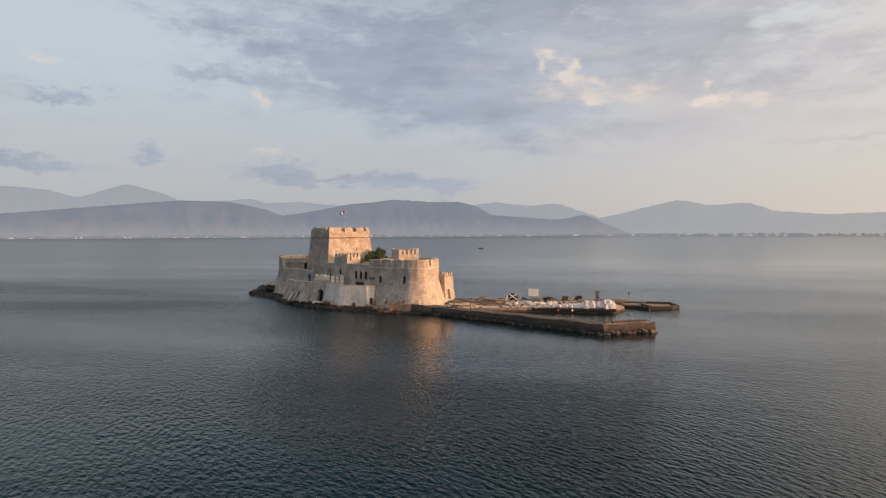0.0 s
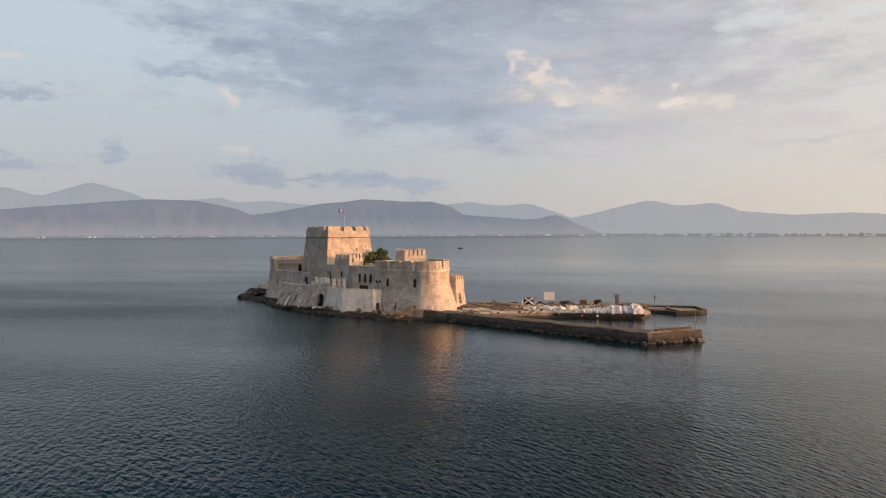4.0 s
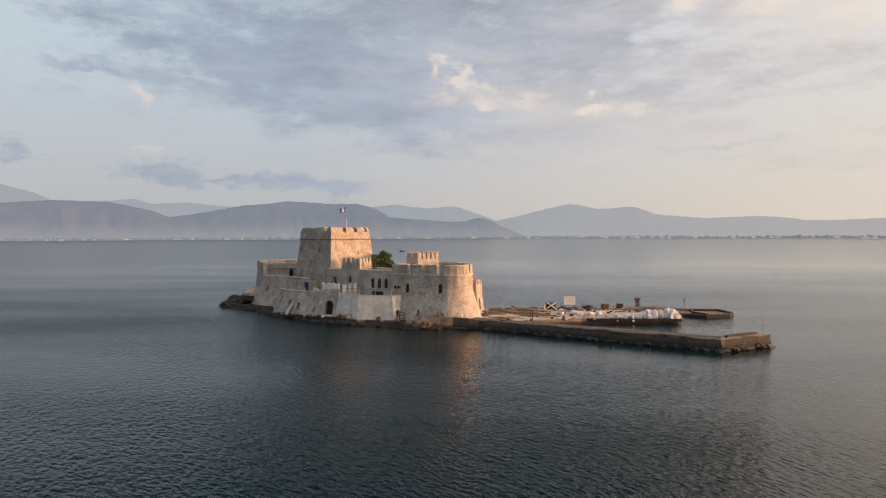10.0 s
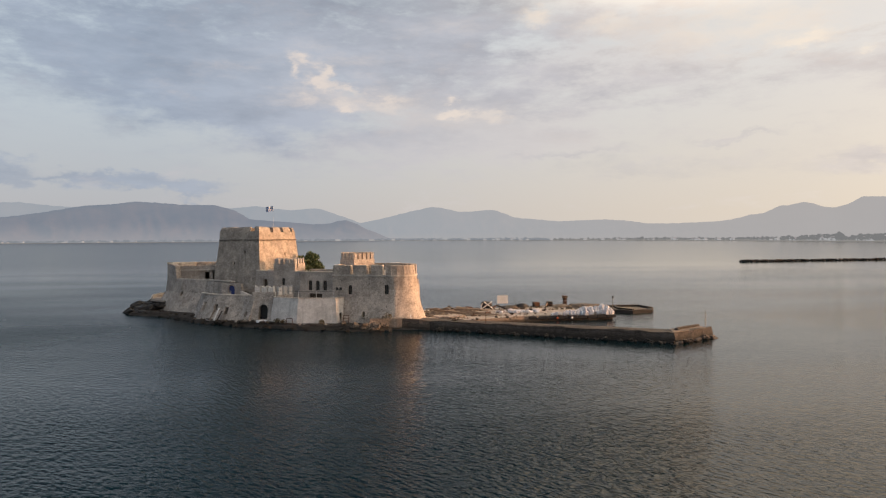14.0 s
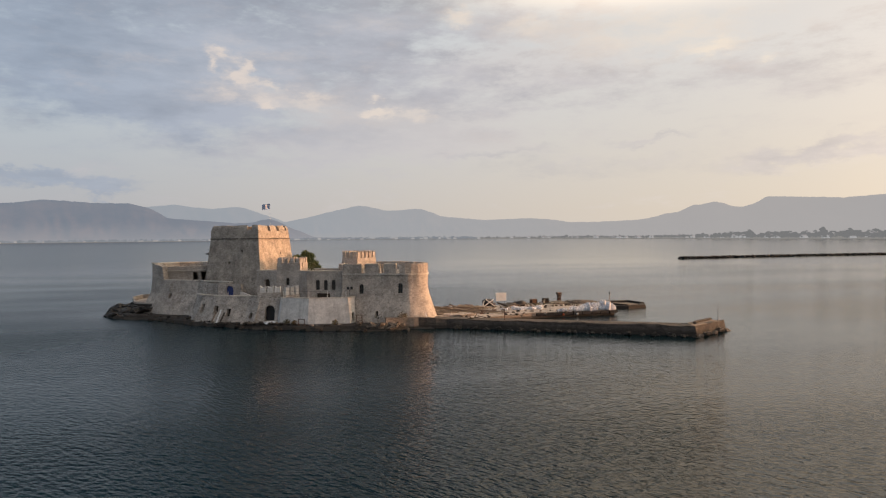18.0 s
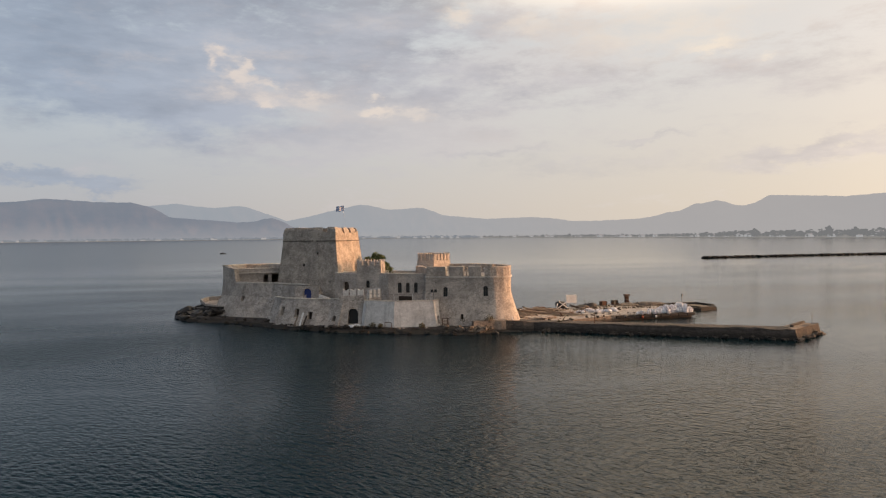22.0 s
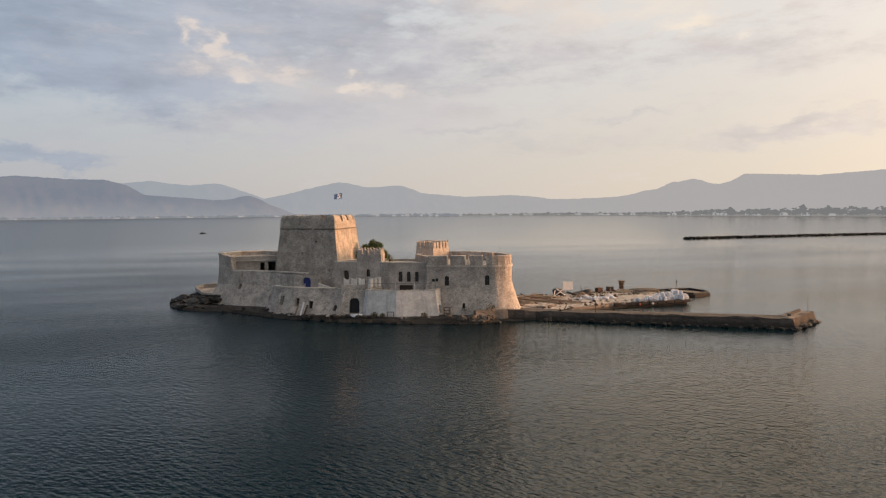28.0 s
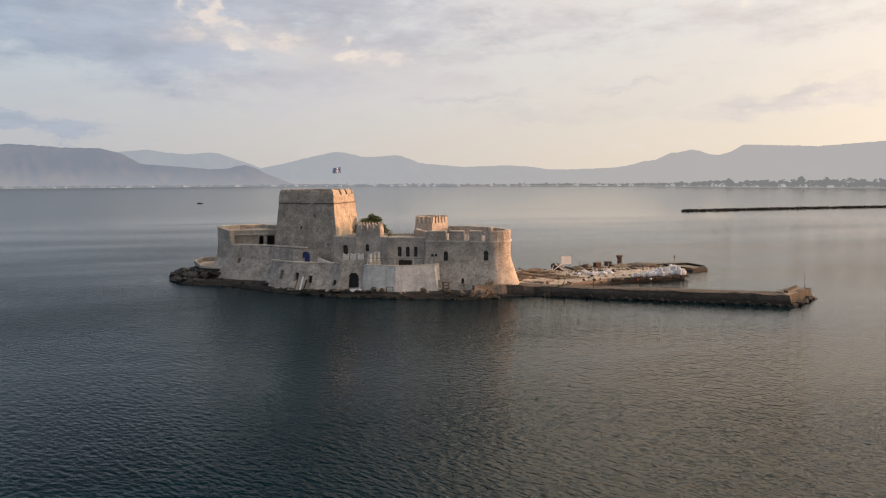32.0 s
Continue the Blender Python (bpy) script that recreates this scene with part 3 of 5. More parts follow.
def lump(bm, size, seed, detail=2, rough=0.25):
    """A stone or a sack: a ball pulled out of shape."""
    made = bmesh.ops.create_icosphere(bm, subdivisions=detail, radius=1.0)["verts"]
    o = Vector((seed * 7.3, seed * 3.1, seed * 1.7))
    for v in made:
        d = 1 + rough * noise.noise(v.co * 1.3 + o) + rough * 0.5 * noise.noise(v.co * 3.1 + o)
        v.co = Vector((v.co.x * size[0], v.co.y * size[1], v.co.z * size[2])) * d
    return made


class Pile:
    """Many small lumps gathered into one mesh."""

    def __init__(self):
        bm = bmesh.new()
        bmesh.ops.create_icosphere(bm, subdivisions=1, radius=1.0)
        self.v = np.array([v.co[:] for v in bm.verts])
        self.f = [[v.index for v in f.verts] for f in bm.faces]
        bm.free()
        self.verts, self.faces, self.count = [], [], 0

    def add(self, c, size, rough=0.3):
        v = self.v * (1 + np.random.uniform(-rough, rough, (len(self.v), 1))) * np.array(size) + np.array(c)
        self.verts.append(v)
        self.faces += [[q + self.count for q in f] for f in self.f]
        self.count += len(v)

    def stick(self, x, y, z0, z1, r):
        v = np.array([(x + r * a, y + r * b, z) for z in (z0, z1) for a, b in ((1, 0), (0, 1), (-1, 0), (0, -1))])
        self.verts.append(v)
        self.faces += [[self.count + q, self.count + (q + 1) % 4, self.count + 4 + (q + 1) % 4, self.count + 4 + q] for q in range(4)]
        self.count += 8

    def part(self, name, mat, parent=None):
        me = bpy.data.meshes.new(name)
        me.from_pydata(np.concatenate(self.verts).tolist(), [], self.faces)
        me.materials.append(mat)
        ob = new(name, me)
        if parent is not None:
            ob.parent = parent
            ob.matrix_parent_inverse = Matrix.Translation(-parent.location)
        return ob


# ---- sea, far land, islet ----
bm = bmesh.new()
rings = [0.0, 60, 140, 300, 700, 1500, 3000, 4900]
last = None
for r in rings:
    row = [bm.verts.new((25 + r * math.cos(2 * math.pi * k / 64), r * math.sin(2 * math.pi * k / 64), 0)) for k in range(64)] if r else [bm.verts.new((25, 0, 0))]
    if last:
        for k in range(64):
            if len(last) == 1:
                bm.faces.new((last[0], row[k], row[(k + 1) % 64]))
            else:
                bm.faces.new((last[k], row[k], row[(k + 1) % 64], last[(k + 1) % 64]))
    last = row
tagged(part("water", bm, WATER), "calm dark teal sea with fine ripples", "sea", kind="structure")


def ridge(name, far, crest, mat, label, seed, deep=260):
    """Hills along a stretch of the horizon; crest: azimuth, from +y towards +x, and height of the skyline, both in degrees."""
    bm = bmesh.new()
    az_, el_ = [c[0] for c in crest], [c[1] for c in crest]
    n = int((az_[-1] - az_[0]) * 8)
    steps = 12
    rows = []
    for k in range(n + 1):
        a = az_[0] + (az_[-1] - az_[0]) * k / n
        h = sum(float(np.interp(a + d, az_, el_)) for d in (-0.12, 0, 0.12)) / 3
        h += (0.035 * noise.noise(Vector((a * 2.3, seed, 4))) + 0.022 * noise.noise(Vector((a * 7, seed, 9)))) * min(1, h)
        top = far * math.tan(radians(max(h, 0.02)))
        s, c = math.sin(radians(a)), math.cos(radians(a))
        col = []
        for q in range(steps + 1):
            u = q / steps
            # spurs and gullies that run down the slope
            spur = 0.5 - abs(noise.noise(Vector((a * 0.45 + 0.9 * noise.noise(Vector((a * 0.4, u * 2, seed))), u * 1.6, seed))))
            spur += 0.5 * (0.5 - abs(noise.noise(Vector((a * 1.1 + 1.2 * u, u * 2.6, seed + 3)))))
            mid = math.sin(math.pi * min(1, u * 1.02)) if 0 < q < steps else 0
            d = far - deep * (1 - u) - deep * 0.3 * spur * mid
            z = top * (u ** 1.25) * (1 + 0.22 * noise.noise(Vector((a * 0.8, u * 2.2, seed + 5))) * mid)
            col.append(bm.verts.new((20 + s * d, -128 + c * d, (max(z, 0) + 17 * u * min(1, h * 2)) if q else -2)))
        col.append(bm.verts.new((20 + s * (far + 40), -128 + c * (far + 40), top * 0.5)))
        rows.append(col)
    for A, B in zip(rows, rows[1:]):
        for q in range(steps + 1):
            bm.faces.new((A[q], B[q], B[q + 1], A[q + 1]))
    return tagged(part(name, bm, mat, smooth=True), label, "mountains", kind="structure")


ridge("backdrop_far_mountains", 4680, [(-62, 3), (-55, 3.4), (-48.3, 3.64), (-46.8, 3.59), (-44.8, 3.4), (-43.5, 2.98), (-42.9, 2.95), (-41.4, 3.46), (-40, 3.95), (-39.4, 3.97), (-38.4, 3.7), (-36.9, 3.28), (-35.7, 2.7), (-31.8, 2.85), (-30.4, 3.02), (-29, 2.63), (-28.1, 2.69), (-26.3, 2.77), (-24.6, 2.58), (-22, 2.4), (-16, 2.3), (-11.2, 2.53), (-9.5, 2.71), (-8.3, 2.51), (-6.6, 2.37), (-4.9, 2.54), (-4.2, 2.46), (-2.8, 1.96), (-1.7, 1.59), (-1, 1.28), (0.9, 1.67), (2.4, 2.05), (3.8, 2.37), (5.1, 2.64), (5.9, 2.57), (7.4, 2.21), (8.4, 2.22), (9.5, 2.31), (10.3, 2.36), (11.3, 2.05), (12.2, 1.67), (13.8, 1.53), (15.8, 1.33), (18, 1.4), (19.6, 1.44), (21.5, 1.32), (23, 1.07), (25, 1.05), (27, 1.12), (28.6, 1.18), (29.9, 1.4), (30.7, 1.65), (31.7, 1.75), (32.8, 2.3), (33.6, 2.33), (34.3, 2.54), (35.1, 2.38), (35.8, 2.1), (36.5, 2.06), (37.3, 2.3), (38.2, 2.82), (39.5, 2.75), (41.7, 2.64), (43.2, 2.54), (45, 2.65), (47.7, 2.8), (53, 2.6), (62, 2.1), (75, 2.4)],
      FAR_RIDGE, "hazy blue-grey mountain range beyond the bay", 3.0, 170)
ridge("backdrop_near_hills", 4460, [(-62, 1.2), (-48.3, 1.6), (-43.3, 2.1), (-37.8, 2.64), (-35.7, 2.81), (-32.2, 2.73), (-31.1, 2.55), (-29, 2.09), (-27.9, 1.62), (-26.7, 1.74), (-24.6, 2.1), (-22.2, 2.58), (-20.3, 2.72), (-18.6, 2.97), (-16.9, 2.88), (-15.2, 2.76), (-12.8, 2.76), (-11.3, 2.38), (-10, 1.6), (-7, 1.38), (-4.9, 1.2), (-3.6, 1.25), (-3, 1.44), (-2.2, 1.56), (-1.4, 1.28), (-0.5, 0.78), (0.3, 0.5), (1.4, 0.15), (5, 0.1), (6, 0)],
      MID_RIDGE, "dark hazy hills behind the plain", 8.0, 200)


def land_edge(y):
    return 1215 + 50 * math.sin(y * 0.0031) + 10 * math.sin(y * 0.017) - 0.35 * max(0, y - 2000)


bm = bmesh.new()
near = [(land_edge(y), y) for y in range(380, 3000, 60)]
arc = [(30 + 4150 * math.sin(radians(a)) * (1 - 0.35 * max(0, a - 2) / 18), -120 + 4150 * math.cos(radians(a)) * (1 - 0.32 * max(0, a - 2) / 18)) for a in range(16, -62, -3)]
edge = near + arc
for (xa, ya), (xb, yb) in zip(edge, edge[1:]):
    oa, ob_ = Vector((xa, ya)), Vector((xb, yb))
    da, db = oa.normalized(), ob_.normalized()
    row = []
    for o, d in ((oa, da), (ob_, db)):
        far = max(o.length + 300, 4450)
        row.append([bm.verts.new((*(o + d * t), z)) for t, z in ((0, -0.5), (5, 1.6), (160, 2.6), (far - o.length, 4.0))])
    for q in range(3):
        bm.faces.new((row[0][q], row[1][q], row[1][q + 1], row[0][q + 1]))
bmesh.ops.remove_doubles(bm, verts=bm.verts, dist=0.01)
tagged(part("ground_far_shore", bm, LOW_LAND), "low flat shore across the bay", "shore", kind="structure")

ISLE = [(-31.5, 18), (-28.2, 10.8), (-24.5, 8.6), (-19.5, 6.2), (-14.5, 0.0), (-9.8, -5.4), (-5, -9.0), (-0.3, -12.4), (4, -14.8), (8.7, -17.2), (15, -19.4), (21, -21.2), (25.4, -20.2), (31, -20.2),
        (36, -20.5), (40, -17.8), (49.5, -14.0), (66.6, -13.6), (69.2, -6.5), (67, -1), (60, 7.5), (45, 4.5), (36, 6), (33, 12), (22, 20), (10, 27), (-4, 31), (-16, 33), (-27, 34), (-32, 26)]


def isle_sheet(pts, z, drop, mat, name, label, kind="structure", step=1.2, rough=0.35, slope=1.0):
    """A rock shelf: a flat top with a broken slope down under the sea."""
    bm = bmesh.new()
    mit = miters(pts, True)
    ring = []
    n = len(pts)
    for i in range(n):
        a, b = Vector(pts[i]), Vector(pts[(i + 1) % n])
        k = max(1, round((b - a).length / step))
        for q in range(k):
            u = q / k
            p, m = a.lerp(b, u), mit[i].lerp(mit[(i + 1) % n], u)
            ring.append((p, m))
    rows = []
    for off, lev in ((-2.6, 1.0), (-1.1, 0.93), (-0.35, 0.5), (0.5, -0.1), (2.2, -1.6)):
        row = []
        for p, m in ring:
            j = noise.noise(Vector((p.x * 0.5, p.y * 0.5, off))) * rough
            q = p + m * (off * slope + j * 1.5)
            zz = z * lev if lev >= 0 else drop * -lev * -1
            row.append(bm.verts.new((q.x, q.y, zz + (j * 0.7 if -2 < off < 1 else 0.05 * j))))
        rows.append(row)
    N = len(ring)
    for A, B in zip(rows, rows[1:]):
        for i in range(N):
            bm.faces.new((A[i], B[i], B[(i + 1) % N], A[(i + 1) % N]))
    bm.faces.new(rows[0])
    return tagged(part(name, bm, mat), label, "ground", kind=kind)


isle_sheet(ISLE[:16] + ISLE[25:], 0.75, 1.5, ROCK, "ground_islet", "dark rocky shelf under the sea fort")

# ---- main tower ----
TOWER = [(0.0, 0.0), (5.55, 13.1), (3.6, 18.2), (-2.0, 20.6), (-8.2, 17.2), (-9.7, 10.1)]
tower = thing("main_tower", "massive polygonal stone tower with battered walls and a cordon", "tower", (-2, 10, 0.7))
TB = ((0.5, 2.0), (9.8, 0.73), (15.4, 0.0), (16.8, -0.05), (17.5, -0.18), (18.0, -0.5))
bm = bmesh.new()
wall(bm, TOWER, 0.6, 15.35, 1.6, True, TB, {5: [(6.0, 0.5, 10.6, 11.0, False), (9.4, 0.45, 12.9, 13.3, False)], 0: [(9.2, 0.45, 12.2, 12.7, False)]}, 0.09)
part("wall", bm, STONE_TOWER, tower)
bm = bmesh.new()
wall(bm, TOWER, 15.36, 18.0, 1.3, True, TB, {0: [(4.6, 1.2, 17.0, 18.02, False), (8.8, 1.2, 17.0, 18.02, False), (12.6, 0.9, 17.0, 18.02, False)],
     5: [(11.6, 1.7, 17.1, 18.02, False)]}, 0.10, 0.9)
part("parapet", bm, STONE_TOWER, tower)
# dark stone colour stands in for the shadow line under the cordon
bm = bmesh.new()
wall(bm, TOWER, 15.30, 15.50, 0.5, True, ((0, 0.14), (20, 0.14)), {5: [(8.6, 0.7, 15.2, 15.6, False)]}, 0.05, 0.8)
part("cordon", bm, RUBBLE, tower, "stone cordon coloured dark for its shadow line")
bm = bmesh.new()
slab(bm, [(p[0] * 0.9 - 0.2, 10 + (p[1] - 10) * 0.9) for p in TOWER], 16.2, 16.6)
part("roof", bm, PAVING, tower)

# ---- flag ----
FX, FY, FZ = 2.0, 5.3, 21.2
flag = thing("flagpole", "thin grey flagpole with a small blue and white striped flag", "flag", (FX, FY, 16.6))
bm = bmesh.new()
tube(bm, (FX, FY, 16.6), (FX, FY, FZ + 1.12), 0.018, 0.013)
part("pole", bm, WHITE_PAINT, flag)


def flag_strip(u0, u1, h0, h1, mat, name, push=0.0):
    """A strip of the waving cloth; u runs from the pole outward, h up the hoist."""
    bm = bmesh.new()
    grid = []
    for c in range(11):
        u = u0 + (u1 - u0) * c / 10
        x = FX - 1.5 * u
        y = FY + 0.20 * math.sin(u * 8.0) * (0.3 + u) - push
        d = -0.20 * u * u + 0.07 * math.sin(u * 9.0)
        grid.append([bm.verts.new((x, y + s, FZ + d + h)) for h in (h0, h1) for s in (-0.008, 0.008)])
    for A, B in zip(grid, grid[1:]):
        for q, r_ in ((0, 1), (1, 3), (3, 2), (2, 0)):
            bm.faces.new((A[q], B[q], B[r_], A[r_]))
    part(name, bm, mat, flag)


for k in range(9):
    flag_strip(0, 1, k / 9, (k + 1) / 9, FLAG_BLUE if k % 2 == 0 else FLAG_WHITE, "stripe")
flag_strip(0, 0.37, 4 / 9, 1, FLAG_BLUE, "canton", 0.03)
flag_strip(0, 0.37, 0.66, 0.77, FLAG_WHITE, "cross_bar", 0.05)
flag_strip(0.15, 0.22, 4 / 9, 1, FLAG_WHITE, "cross_bar", 0.05)

# ---- west bastion ----
west = thing("west_bastion", "weathered stone bastion with a terrace and sloping sea wall", "bastion", (-15, 12, 0.7))
WB = ((0.0, 2.6), (1.5, 2.0), (4.6, 0.35), (7.2, 0.0), (11, -0.1))
HIGH = [(-9.0, 20.0), (-12.5, 25.5), (-18.5, 24.5), (-21.7, 19.5), (-21.8, 15.2), (-19.4, 12.5)]
LOW = [(-19.0, 12.2), (-16.2, 10.2), (-12.0, 7.4), (-8.6, 4.0), (-5.4, 0.6)]
bm = bmesh.new()
wall(bm, HIGH + LOW, 0.5, 7.2, 1.1, False, WB, {6: [(2.1, 0.75, 3.7, 4.7, True)], 8: [(1.2, 0.4, 1.8, 3.2, True)]}, 0.13, tops=[10.3, 10.3, 10.3, 10.4, 10.55, 10.0, 7.3, 7.25, 7.15, 7.05, 6.9])
part("sea_wall", bm, STONE_WALL, west)
bm = bmesh.new()
wall(bm, LOW, 7.2, 7.38, 0.9, False, ((0, 0.08), (20, 0.08)), None, 0.03)
part("coping", bm, STONE_COPING, west, "pale stone coping")
bm = bmesh.new()
wall(bm, HIGH[:5], 10.26, 10.5, 1.2, False, ((0, 0.06), (20, 0.06)), None, 0.03, 1.4, tops=[10.45, 10.45, 10.45, 10.55, 10.7])
part("coping", bm, STONE_COPING, west, "pale stone coping")
REAR = [(-19.0, 13.6), (-9.2, 15.0)]
rear_doors = [(5.7, 0.9, 6.1, 8.6, False), (7.6, 1.5, 6.1, 8.6, False)]
bm = bmesh.new()
wall(bm, REAR, 5.6, 9.9, 0.6, False, ((0, 0),), {0: rear_doors}, 0.05)
part("room_wall", bm, STONE_RANGE, west)
bm = bmesh.new()
p, turn = at_edge(REAR, 0, 4.9, 0.25)
box(bm, (9.6, 0.35, 0.22), (0, 0, 8.95), Matrix.Translation((p.x, p.y, 0)) @ Matrix.Rotation(turn, 4, "Z"))
part("ledge", bm, STONE_COPING, west)
bm = bmesh.new()
slab(bm, [(-20.9, 16.2), (-19.0, 13.8), (-9.2, 15.2), (-9.2, 19.6), (-12.6, 24.6), (-18.2, 23.6), (-20.8, 19.3)], 9.3, 9.6)
part("roof", bm, PAVING, west)
bm = bmesh.new()
slab(bm, [(-19.0, 12.7), (-16.0, 11.1), (-11.7, 8.2), (-8.0, 4.6), (-4.2, 0.4), (0, 1.2), (0, 14), (-9.2, 16.6), (-19.2, 15)], 5.4, 6.0)
part("terrace", bm, PAVING, west)

# ---- lower court wall with the blue door behind it ----
court = thing("court_wall", "low curved rubble wall with small windows and a pale coping", "wall", (-5, -6, 0.7))
CW = [(-11.2, 1.2), (-9.9, -1.6), (-7.2, -4.1), (-4.0, -5.9), (-1.4, -7.1), (0.7, -9.0)]
CB = ((0.3, 2.0), (2.5, 0.9), (5.1, 0.0))
cw_windows = {1: [(0.9, 0.75, 2.0, 3.6, False)], 2: [(0.4, 0.75, 1.9, 3.5, False), (3.0, 0.8, 1.6, 3.0, False)], 4: [(1.5, 0.9, 1.4, 2.4, True)]}
bm = bmesh.new()
wall(bm, CW, 0.4, 5.1, 0.9, False, CB, cw_windows, 0.09, 1.2)
part("wall", bm, STONE_WALL, court)
bm = bmesh.new()
wall(bm, CW, 5.1, 5.26, 0.7, False, ((0, 0.1), (9, 0.1)), None, 0.03)
part("coping", bm, STONE_COPING, court, "pale worn coping")
bm = bmesh.new()
slab(bm, [(-10.6, 2.0), (-9.2, -1.1), (-6.8, -3.4), (-3.7, -5.2), (-1.0, -6.4), (1.2, -8.2), (4.2, -8.6), (4.4, -4), (1, -0.5), (-4, 2.5)], 3.9, 4.4)
part("terrace", bm, PAVING, court)
for i, rows in cw_windows.items():
    for row in rows:
        leaf_window(CW, i, row, court, 0.15, DARK_WOOD, "shutter", False)
BD = [(-7.6, 1.5), (-3.2, -1.6)]
bm = bmesh.new()
wall(bm, BD, 4.3, 7.0, 0.6, False, ((0, 0),), {0: [(2.75, 1.7, 4.42, 6.7, True)]}, 0.05)
part("door_wall", bm, STONE_WALL, court)
leaf_window(BD, 0, (2.75, 1.7, 4.42, 6.7, True), court, -0.35, BLUE_PAINT, "door", False)["label"] = "blue painted arched door"
bm = bmesh.new()
wedge = [[bm.verts.new(v) for v in ((x, y, 4.35), (x + dx, y + dy, 4.35), (x + dx, y + dy, 4.5), (x, y, 5.6))] for x, y, dx, dy in ((-3.3, -1.75, 2.9, -1.9), (-3.0, -1.3, 2.9, -1.9))]
for k in range(4):
    bm.faces.new((wedge[0][k], wedge[0][(k + 1) % 4], wedge[1][(k + 1) % 4], wedge[1][k]))
bm.faces.new(wedge[0][::-1])
bm.faces.new(wedge[1])
bmesh.ops.recalc_face_normals(bm, faces=bm.faces)
part("stair_wall", bm, STONE_PLASTER, court, "pale plastered stair wall")

# ---- gate wall with its merlons ----
gate = thing("gate_wall", "stone gate wall with an arched doorway and swallowtail merlons", "gate", (2.4, -9.6, 0.7))
GW = [(0.1, -8.75), (4.3, -9.9)]
GB = ((0.3, 1.2), (5, 0.0))
gate_row = (2.4, 1.8, 1.0, 3.7, True)
bm = bmesh.new()
wall(bm, GW, 0.4, 5.9, 0.9, False, GB, {0: [gate_row]}, 0.06, 0.9)
part("wall", bm, STONE_WALL, gate)
# black sheet painted in for the dark inside of the open gateway
leaf_window(GW, 0, gate_row, gate, -0.35, BLACK, "door", False)


def merlon(parent, p, turn, w, d, z, h, mat, tail=True, name="merlon"):
    """A merlon with a swallowtail top."""
    bm = bmesh.new()
    m = Matrix.Translation((p.x, p.y, z)) @ Matrix.Rotation(turn, 4, "Z")
    prof = [(-w / 2, 0), (w / 2, 0), (w / 2, h), (0, h * (0.74 if tail else 1.02)), (-w / 2, h)]
    prof = [(x + random.uniform(-0.04, 0.04), y + (random.uniform(-0.06, 0.06) if y > 0 else 0)) for x, y in prof]
    f = [bm.verts.new(m @ Vector((x, -d / 2, y))) for x, y in prof]
    g = [bm.verts.new(m @ Vector((x, d / 2, y))) for x, y in prof]
    bm.faces.new(f)
    bm.faces.new(g[::-1])
    for k in range(5):
        bm.faces.new((f[k], g[k], g[(k + 1) % 5], f[(k + 1) % 5]))
    return part(name, bm, mat, parent)


for k in range(3):
    p, turn = at_edge(GW, 0, 1.0 + 1.3 * k, -0.35)
    merlon(gate, p, turn, 1.0, 0.55, 5.88, 1.15, STONE_PLASTER)
SG = [(5.0, -10.3), (7.4, -8.2)]
bm = bmesh.new()
wall(bm, SG, 4.2, 5.4, 0.5, False, ((0, 0),), None, 0.04)
part("side_wall", bm, STONE_WALL, gate)
for k in range(3):
    p, turn = at_edge(SG, 0, 0.5 + 1.1 * k, -0.25)
    merlon(gate, p, turn, 0.72, 0.45, 5.38, 1.6, STONE_PLASTER)

# ---- whitewashed forecourt wall ----
white = thing("forecourt_wall", "tall whitewashed masonry wall of the forecourt", "wall", (10, -13, 0.7))
FW = [(4.2, -10.2), (4.5, -11.4), (8.95, -14.1), (15.5, -15.1), (17.0, -12.9)]
FB = ((0.4, 0.75), (5.1, 0.0))
fw_door = {3: [(1.1, 0.8, 1.0, 2.5, True)]}
bm = bmesh.new()
wall(bm, FW, 0.4, 5.05, 0.7, False, FB, fw_door, 0.05, 1.4)
part("wall", bm, STONE_PLASTER, white)
leaf_window(FW, 3, fw_door[3][0], white, 0.1, DARK_WOOD, "door", False)
bm = bmesh.new()
wall(bm, FW, 5.05, 5.17, 0.6, False, ((0, 0.07), (9, 0.07)), None, 0.03)
part("coping", bm, STONE_COPING, white)
bm = bmesh.new()
slab(bm, [(4.8, -9.8), (5.0, -11.0), (9.0, -13.5), (15.2, -14.5), (16.6, -12.6), (15.2, -11.2), (7, -7)], 3.6, 4.1)
part("terrace", bm, PAVING, white)

# ---- gatehouse turret ----
gh = thing("gatehouse_turret", "square stone turret with thin swallowtail battlements", "turret", (6, -3.4, 4.2))
GH = [(3.46, -4.7), (7.65, -6.86), (9.0, -2.0), (4.8, 0.2)]
gh_win = {0: [(2.1, 0.7, 6.85, 8.25, True)], 1: [(1.2, 0.5, 10.1, 11.0, True)]}
bm = bmesh.new()
wall(bm, GH, 4.0, 10.9, 0.6, True, ((4, 0.25), (8, 0.0), (12, 0.0)), gh_win, 0.06, 1.2)
part("wall", bm, STONE_RANGE, gh)
bm = bmesh.new()
slab(bm, [(3.9, -4.4), (7.4, -6.2), (8.5, -2.2), (5.1, -0.3)], 9.8, 10.2)
part("roof", bm, PAVING, gh)
leaf_window(GH, 0, gh_win[0][0], gh, -0.3)
for i, count in ((0, 4), (1, 4), (2, 4), (3, 4)):
    length = (Vector(GH[(i + 1) % 4]) - Vector(GH[i])).length
    for k in range(count):
        p, turn = at_edge(GH, i, length * (k + 0.5) / count, -0.25)
        merlon(gh, p, turn, length / count * 0.62, 0.4, 10.88, 1.0, STONE_RANGE)

